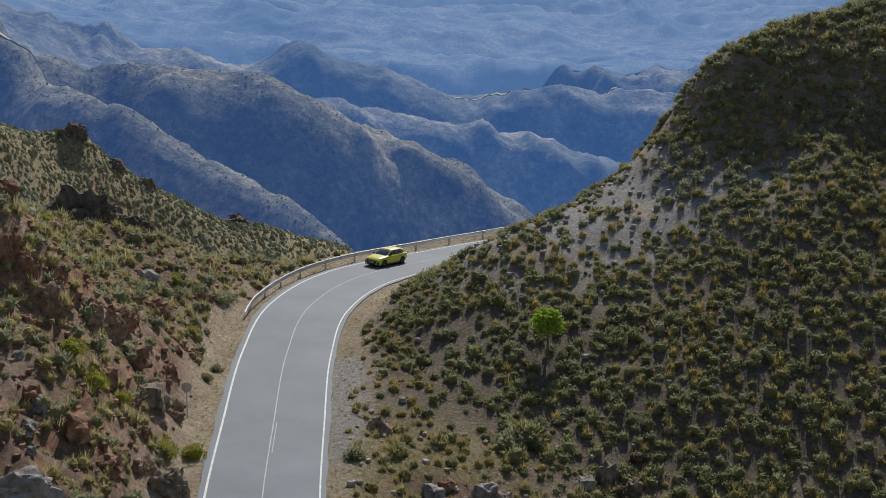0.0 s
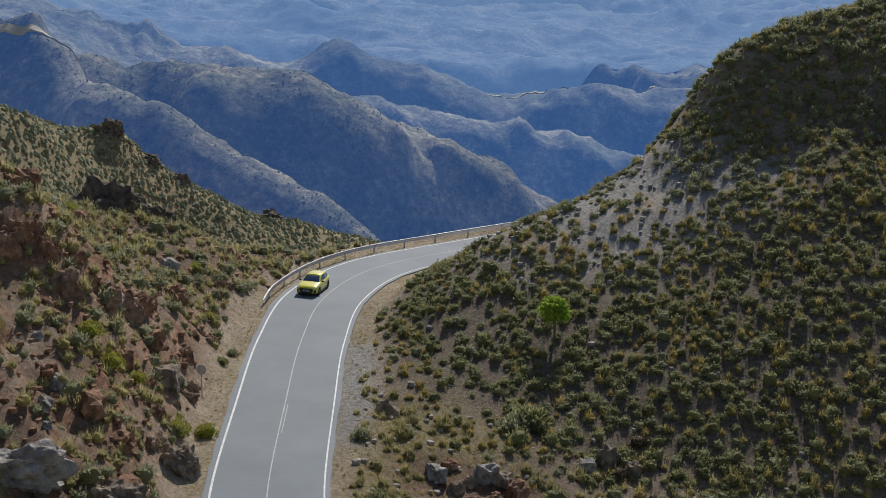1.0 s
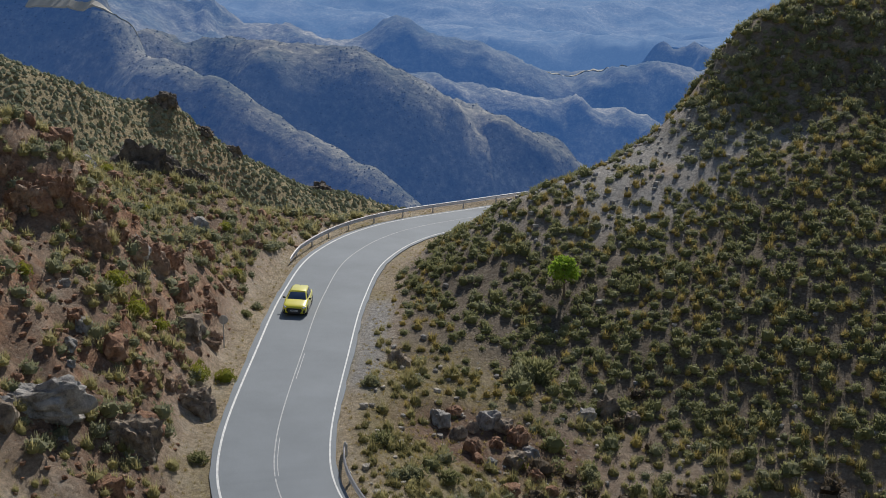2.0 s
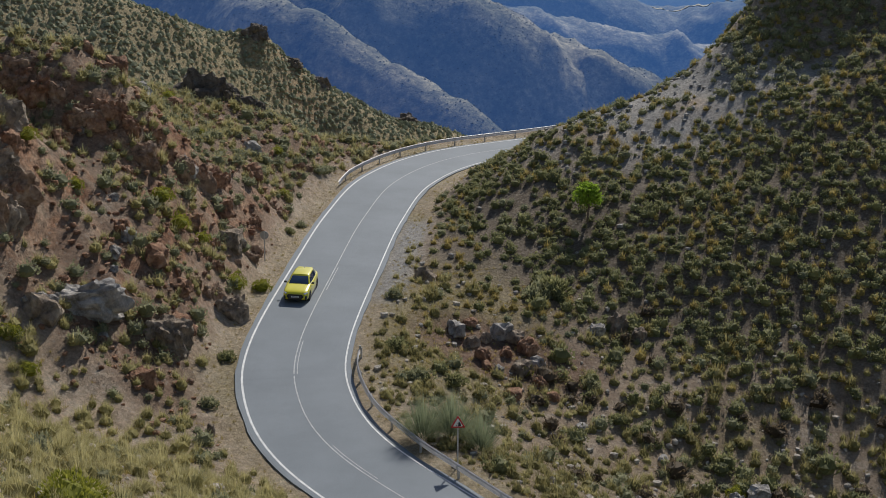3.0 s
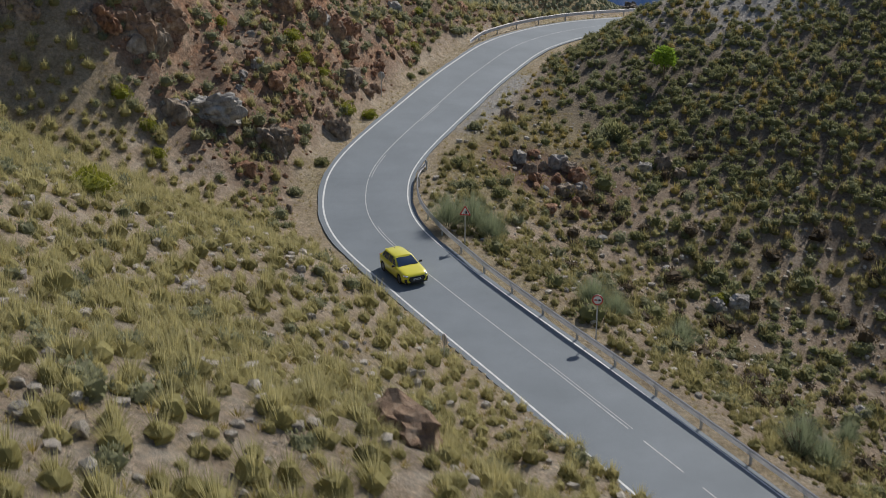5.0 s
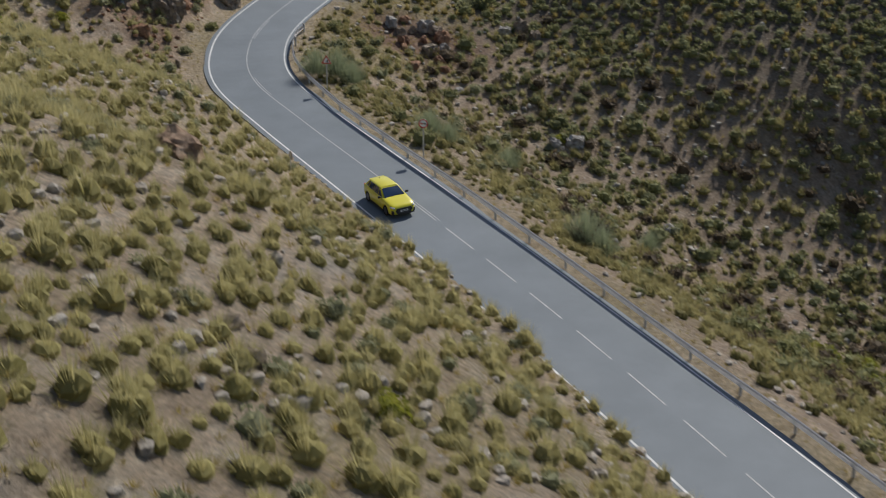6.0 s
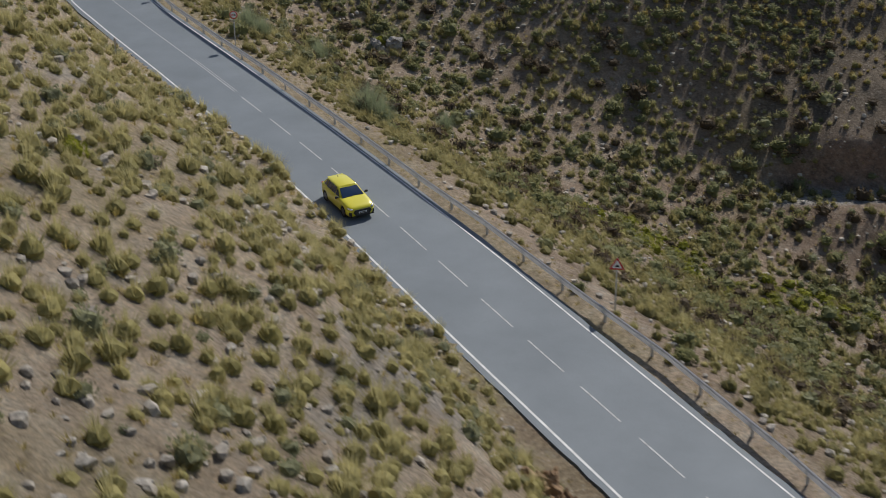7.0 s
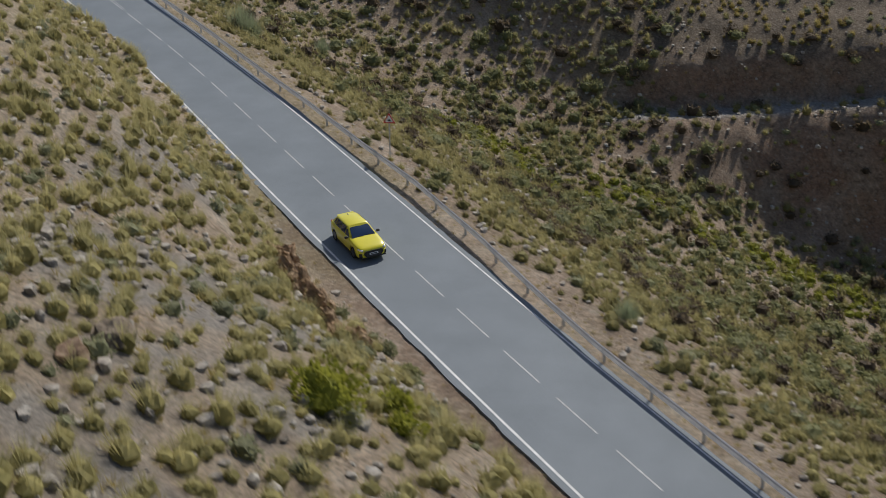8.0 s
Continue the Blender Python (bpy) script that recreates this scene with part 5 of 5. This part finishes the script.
M_YELLOW = car_paint()
M_TRIM = plain("black_car_trim", (0.012, 0.012, 0.013), 0.4, vary=0.2)
M_TYRE = plain("tyre_rubber", (0.02, 0.02, 0.021), 0.85, vary=0.2, scale=20)
M_RIM = plain("dark_alloy", (0.16, 0.16, 0.17), 0.35, 0.9)
M_CHROME = plain("lamp_chrome", (0.75, 0.76, 0.78), 0.12, 0.9, vary=0.05)
M_PLATE = plain("plate_white", (0.78, 0.79, 0.80), 0.5, vary=0.05)
M_TAIL = plain("tail_lamp_red", (0.35, 0.01, 0.01), 0.2, vary=0.1)


def dark_glass():
    k = Mat("sky_blue_car_glass", 0.04)
    # the blue of a mirrored sky is put into the dark glass colour
    k.color(k.ramp(k.noise(0.9, 2), (0.3, (0.010, 0.024, 0.060)), (0.7, (0.020, 0.045, 0.105))))
    k.b.inputs["Specular IOR Level"].default_value = 0.7
    return k.m


M_GLASS = dark_glass()


def loft(rings, close_ends=True):
    bm = bmesh.new()
    rows = [[bm.verts.new(p) for p in ring] for ring in rings]
    for a, b in zip(rows, rows[1:]):
        n = len(a)
        for i in range(n):
            bm.faces.new((a[i], a[(i + 1) % n], b[(i + 1) % n], b[i]))
    if close_ends:
        bm.faces.new(rows[0][::-1])
        bm.faces.new(rows[-1])
    bmesh.ops.recalc_face_normals(bm, faces=bm.faces)
    return bm


def quad_panel(corners, lift=0.006, inset=(0.05, 0.05, 0.05, 0.05), steps=4, bow=0.0):
    """A slightly bowed panel over a four-cornered opening (corners in turn), inset from its sides."""
    a, b, c, d = (Vector(p) for p in corners)
    n = (b - a).cross(d - a).normalized()
    bm = bmesh.new()
    l, r, lo, hi = inset
    rows = []
    for j in range(steps + 1):
        v = lo + (1 - lo - hi) * j / steps
        row = []
        for i in range(steps + 1):
            u = l + (1 - l - r) * i / steps
            p = a * (1 - u) * (1 - v) + b * u * (1 - v) + c * u * v + d * (1 - u) * v
            row.append(bm.verts.new(p + n * (lift + bow * (1 - (2 * u - 1) ** 2) * (1 - (2 * v - 1) ** 2))))
        rows.append(row)
    for p, q in zip(rows, rows[1:]):
        for i in range(steps):
            bm.faces.new((p[i], p[i + 1], q[i + 1], q[i]))
    return bm


def build_car():
    car = empty("car", pose(0, 0, 0), "bright yellow five-door hatchback driving down the road", "car")
    # x forward, y to the car's left, z up; stations: x, sill, shoulder, half width, crown
    st = [(2.16, 0.36, 0.60, 0.58, 0.03), (2.08, 0.24, 0.70, 0.76, 0.05), (1.90, 0.19, 0.78, 0.86, 0.06), (1.55, 0.17, 0.84, 0.90, 0.07), (1.10, 0.17, 0.89, 0.905, 0.07),
          (0.78, 0.17, 0.94, 0.91, 0.05), (0.2, 0.17, 0.96, 0.91, 0.03), (-0.6, 0.17, 0.97, 0.91, 0.03), (-1.2, 0.17, 0.985, 0.91, 0.03), (-1.65, 0.19, 0.99, 0.895, 0.03),
          (-1.95, 0.24, 0.985, 0.85, 0.03), (-2.10, 0.32, 0.93, 0.78, 0.02), (-2.17, 0.42, 0.82, 0.66, 0.02)]
    rings = []
    for x, lo, hi, w, cr in st:
        half = [(0.0, lo), (w * 0.80, lo), (w * 0.96, lo + 0.09), (w, lo + 0.28), (w * 0.985, hi - 0.16), (w * 0.95, hi - 0.05), (w * 0.86, hi + cr * 0.35), (w * 0.55, hi + cr * 0.85), (0.0, hi + cr)]
        rings.append([(x, y, z) for y, z in half] + [(x, -y, z) for y, z in half[-2:0:-1]])
    bm = loft(rings)
    bmesh.ops.subdivide_edges(bm, edges=bm.edges[:], cuts=1, use_grid_fill=True, smooth=0.35)
    body = part("body", bm, M_YELLOW, car, "glossy yellow bodywork", True)
    cut = bmesh.new()
    for x in (1.30, -1.33):
        tube(cut, 0.375, (x, 0.62, 0.335), (x, 1.1, 0.335), 28)
        tube(cut, 0.375, (x, -1.1, 0.335), (x, -0.62, 0.335), 28)
    cutter = part("arch_cutter", cut, M_TRIM)
    mod = body.modifiers.new("arches", "BOOLEAN")
    mod.object, mod.operation, mod.solver = cutter, "DIFFERENCE", "EXACT"
    bpy.context.view_layer.update()
    cutme = bpy.data.meshes.new_from_object(body.evaluated_get(bpy.context.evaluated_depsgraph_get()))
    body.modifiers.clear()
    body.data = cutme
    body.data.materials.clear()
    body.data.materials.append(M_YELLOW)
    bpy.data.objects.remove(cutter)
    # wheel wells behind the wheels
    bm = bmesh.new()
    for x in (1.30, -1.33):
        tube(bm, 0.37, (x, -0.70, 0.335), (x, 0.70, 0.335), 24)
    part("wheel_well", bm, M_TRIM, car)
    # cabin: stations along the roof; each a pair of belt and roof corners
    B = [(0.88, 0.74, 0.955), (0.10, 0.80, 0.97), (-1.25, 0.80, 0.99), (-2.00, 0.70, 1.0)]
    R = [(0.08, 0.58, 1.375), (0.0, 0.60, 1.385), (-1.30, 0.585, 1.375), (-1.62, 0.54, 1.335)]
    rings = []
    for b, r in zip(B, R):
        rings.append([(b[0], b[1], b[2] - 0.08), b, r, (r[0], r[1] * 0.82, r[2] + 0.035), (r[0], 0, r[2] + 0.05)] +
                     [(r[0], -r[1] * 0.82, r[2] + 0.035), (r[0], -r[1], r[2]), (b[0], -b[1], b[2]), (b[0], -b[1], b[2] - 0.08)])
    bm = loft(rings)
    bmesh.ops.bevel(bm, geom=[e for e in bm.edges if e.calc_face_angle(0) > 0.35], offset=0.05, segments=3, affect="EDGES", profile=0.5)
    part("cabin", bm, M_YELLOW, car, "yellow roof and pillars", True)
    flip = lambda p: (p[0], -p[1], p[2])  # noqa: E731
    part("windscreen", quad_panel((flip(B[0]), B[0], R[0], flip(R[0])), 0.008, (0.035, 0.035, 0.01, 0.02), 6, 0.045), M_GLASS, car, "dark reflecting windscreen", True)
    part("rear_window", quad_panel((B[3], flip(B[3]), flip(R[3]), R[3]), 0.008, (0.08, 0.08, 0.15, 0.05), 5, 0.02), M_GLASS, car, "dark rear window", True)
    for side in (1, -1):
        f = (lambda p: p) if side > 0 else flip
        for k, (i, ins) in enumerate(((1, (0.03, 0.52, 0.04, 0.10)), (1, (0.51, 0.03, 0.04, 0.10)), (0, (0.35, 0.03, 0.03, 0.30)), (2, (0.04, 0.45, 0.06, 0.16)))):
            q = (f(B[i]), f(B[i + 1]), f(R[i + 1]), f(R[i]))
            if side > 0:
                part("side_window", quad_panel(q, 0.02, ins, 3), M_GLASS, car)
            else:
                q = (q[1], q[0], q[3], q[2])
                part("side_window", quad_panel(q, 0.02, (ins[1], ins[0], ins[2], ins[3]), 3), M_GLASS, car)
        bm = bmesh.new()
        box(bm, (0.11, 0.19, 0.13), (0.62, side * 0.97, 1.01), 0.03)
        box(bm, (0.05, 0.14, 0.04), (0.63, side * 0.88, 0.98), 0.01)
        part("wing_mirror", bm, M_TRIM, car, "black wing mirror", True)
        bm = bmesh.new()
        box(bm, (0.34, 0.30, 0.10), (0, 0, 0), 0.03)
        lamp = part("headlight", bm, M_CHROME, car, "slanted glassy headlight", True)
        lamp.matrix_basis = pose(1.93, side * 0.64, 0.705, 0, 8, side * -32)
        bm = bmesh.new()
        box(bm, (0.18, 0.24, 0.24), (0, 0, 0), 0.04)
        part("air_intake", bm, M_TRIM, car, "black side air intake").matrix_basis = pose(2.03, side * 0.68, 0.42, 0, 0, side * -28)
        bm = bmesh.new()
        box(bm, (0.20, 0.36, 0.12), (0, 0, 0), 0.03)
        part("tail_light", bm, M_TAIL, car, "red tail light").matrix_basis = pose(-2.06, side * 0.60, 0.86, 0, 0, side * 24)
        for x in (0.45, -0.45):
            bm = bmesh.new()
            box(bm, (0.20, 0.03, 0.03), (x - 0.1, side * 0.915, 0.80), 0.008)
            part("door_handle", bm, M_YELLOW, car)
        bm = bmesh.new()
        box(bm, (2.0, 0.06, 0.10), (0, side * 0.885, 0.22), 0.02)
        part("side_skirt", bm, M_TRIM, car, "black side skirt")
    bm = bmesh.new()
    hexa = [(-0.62, 0.50), (-0.44, 0.26), (0.44, 0.26), (0.62, 0.50), (0.50, 0.66), (-0.50, 0.66)]
    back, fore = [bm.verts.new((2.02, y, z)) for y, z in hexa], [bm.verts.new((2.185, y * 0.94, z)) for y, z in hexa]
    bm.faces.new(fore)
    bm.faces.new(back[::-1])
    for k in range(6):
        bm.faces.new((back[k], back[(k + 1) % 6], fore[(k + 1) % 6], fore[k]))
    bmesh.ops.recalc_face_normals(bm, faces=bm.faces)
    grille = part("grille", bm, M_TRIM, car, "wide black grille")
    for k in range(4):
        bm = bmesh.new()
        box(bm, (0.012, 0.80, 0.012), (2.188, 0, 0.36 + 0.065 * k), 0.003)
        part("slat", bm, M_RIM, grille)
    bm = bmesh.new()
    box(bm, (0.02, 0.52, 0.11), (2.195, 0, 0.49), 0.006)
    number = part("number_plate", bm, M_PLATE, car, "white number plate")
    bm = bmesh.new()
    box(bm, (0.006, 0.40, 0.05), (2.208, 0, 0.49))
    part("bar", bm, M_TRIM, number)
    bm = bmesh.new()
    box(bm, (0.10, 1.5, 0.07), (2.08, 0, 0.235), 0.02)
    part("front_lip", bm, M_TRIM, car, "black front lip")
    bm = bmesh.new()
    box(bm, (0.08, 1.3, 0.22), (-2.13, 0, 0.36), 0.03)
    part("rear_diffuser", bm, M_TRIM, car, "black rear diffuser")
    bm = bmesh.new()
    box(bm, (0.22, 1.00, 0.025), (-1.70, 0, 1.318), 0.01)
    part("roof_spoiler", bm, M_YELLOW, car)
    bm = bmesh.new()
    tube(bm, 0.04, (-1.30, 0, 1.40), (-1.40, 0, 1.46), 8, 0.012)
    part("antenna", bm, M_TRIM, car, "black shark-fin aerial")
    for side in (1, -1):
        bm = bmesh.new()
        box(bm, (0.62, 0.015, 0.015), (0, 0, 0), 0.003)
        part("wiper", bm, M_TRIM, car).matrix_basis = pose(0.84, side * 0.30, 1.0, 0, 0, 84)
    wheels = []
    for x, side in ((1.30, 1), (1.30, -1), (-1.33, 1), (-1.33, -1)):
        bm = bmesh.new()
        n = 28
        prof = [(-0.10, 0.235), (-0.115, 0.29), (-0.09, 0.325), (0.0, 0.335), (0.09, 0.325), (0.115, 0.29), (0.10, 0.235)]
        rows = [[bm.verts.new((r * math.cos(6.28319 * k / n), o, r * math.sin(6.28319 * k / n))) for o, r in prof] for k in range(n)]
        for k in range(n):
            a, b = rows[k], rows[(k + 1) % n]
            for i in range(len(prof) - 1):
                bm.faces.new((a[i], b[i], b[i + 1], a[i + 1]))
        bmesh.ops.recalc_face_normals(bm, faces=bm.faces)
        wheel = part("wheel", bm, M_TYRE, car, "black tyre on a dark alloy wheel", True)
        bm = bmesh.new()
        tube(bm, 0.235, (0, -0.09, 0), (0, side * 0.02, 0), 24)
        for k in range(5):
            a = k * 72
            for w in (-7, 7):
                box(bm, (0.20, 0.03, 0.03), (0, 0, 0), 0.006, pose(0, side * 0.085, 0) @ pose(0, 0, 0, 0, a + w, 0) @ pose(0.12, 0, 0))
        tube(bm, 0.05, (0, 0, 0), (0, side * 0.10, 0), 14)
        part("rim", bm, M_RIM, wheel, "five-spoke dark alloy rim")
        wheel.matrix_basis = pose(x, side * 0.80, 0.335)
        wheels.append((wheel, x, side * 0.80))
    return car, wheels


CAR, WHEELS = build_car()
# seconds, and the place on the road of the middle of the car
CAR_KEYS = [(0.0, -6.5, 130.1), (0.5, -10.3, 121.3), (1.0, -12.3, 111.1), (2.5, -12.0, 87.1), (3.0, -11.4, 77.9), (3.5, -10.9, 69.6), (4.0, -9.2, 61.9),
            (5.5, 7.3, 41.9), (6.0, 16.3, 33.1), (6.5, 25.0, 25.1), (7.0, 34.6, 14.9), (7.5, 44.3, 5.1), (8.0, 54.9, -5.9)]


def motions():
    ts = np.array([k[0] for k in CAR_KEYS])
    ss = np.array([nearest_s(k[1], k[2]) for k in CAR_KEYS])
    fit = np.polynomial.Polynomial.fit(ts, ss, 5)
    rows, roll, spin = [], 0.0, [[] for _ in WHEELS]
    last = None
    for k in range(0, 241):
        t = k / 30
        s = float(fit(t))
        p = on_road(s, np.array(1.45))
        q, r = on_road(s + 1.3, np.array(1.45)), on_road(s - 1.3, np.array(1.45))
        fwd = (Vector(q) - Vector(r)).normalized()
        side = (Vector(on_road(s, np.array(0.0))) - Vector(p)).normalized()
        up = fwd.cross(side).normalized()
        side = up.cross(fwd)
        m = Matrix((fwd, side, up)).transposed().to_4x4()
        m.translation = Vector(p) + up * 0.004
        if last is not None:
            roll += min(80.0, math.degrees((s - last) / 0.335))
        last = s
        rows.append((t, m))
        for n, (w, x, y) in enumerate(WHEELS):
            spin[n].append((t, pose(x, y, 0.335, 0, roll, 0)))
    walk(CAR, rows)
    for n, (w, x, y) in enumerate(WHEELS):
        walk(w, spin[n])


motions()
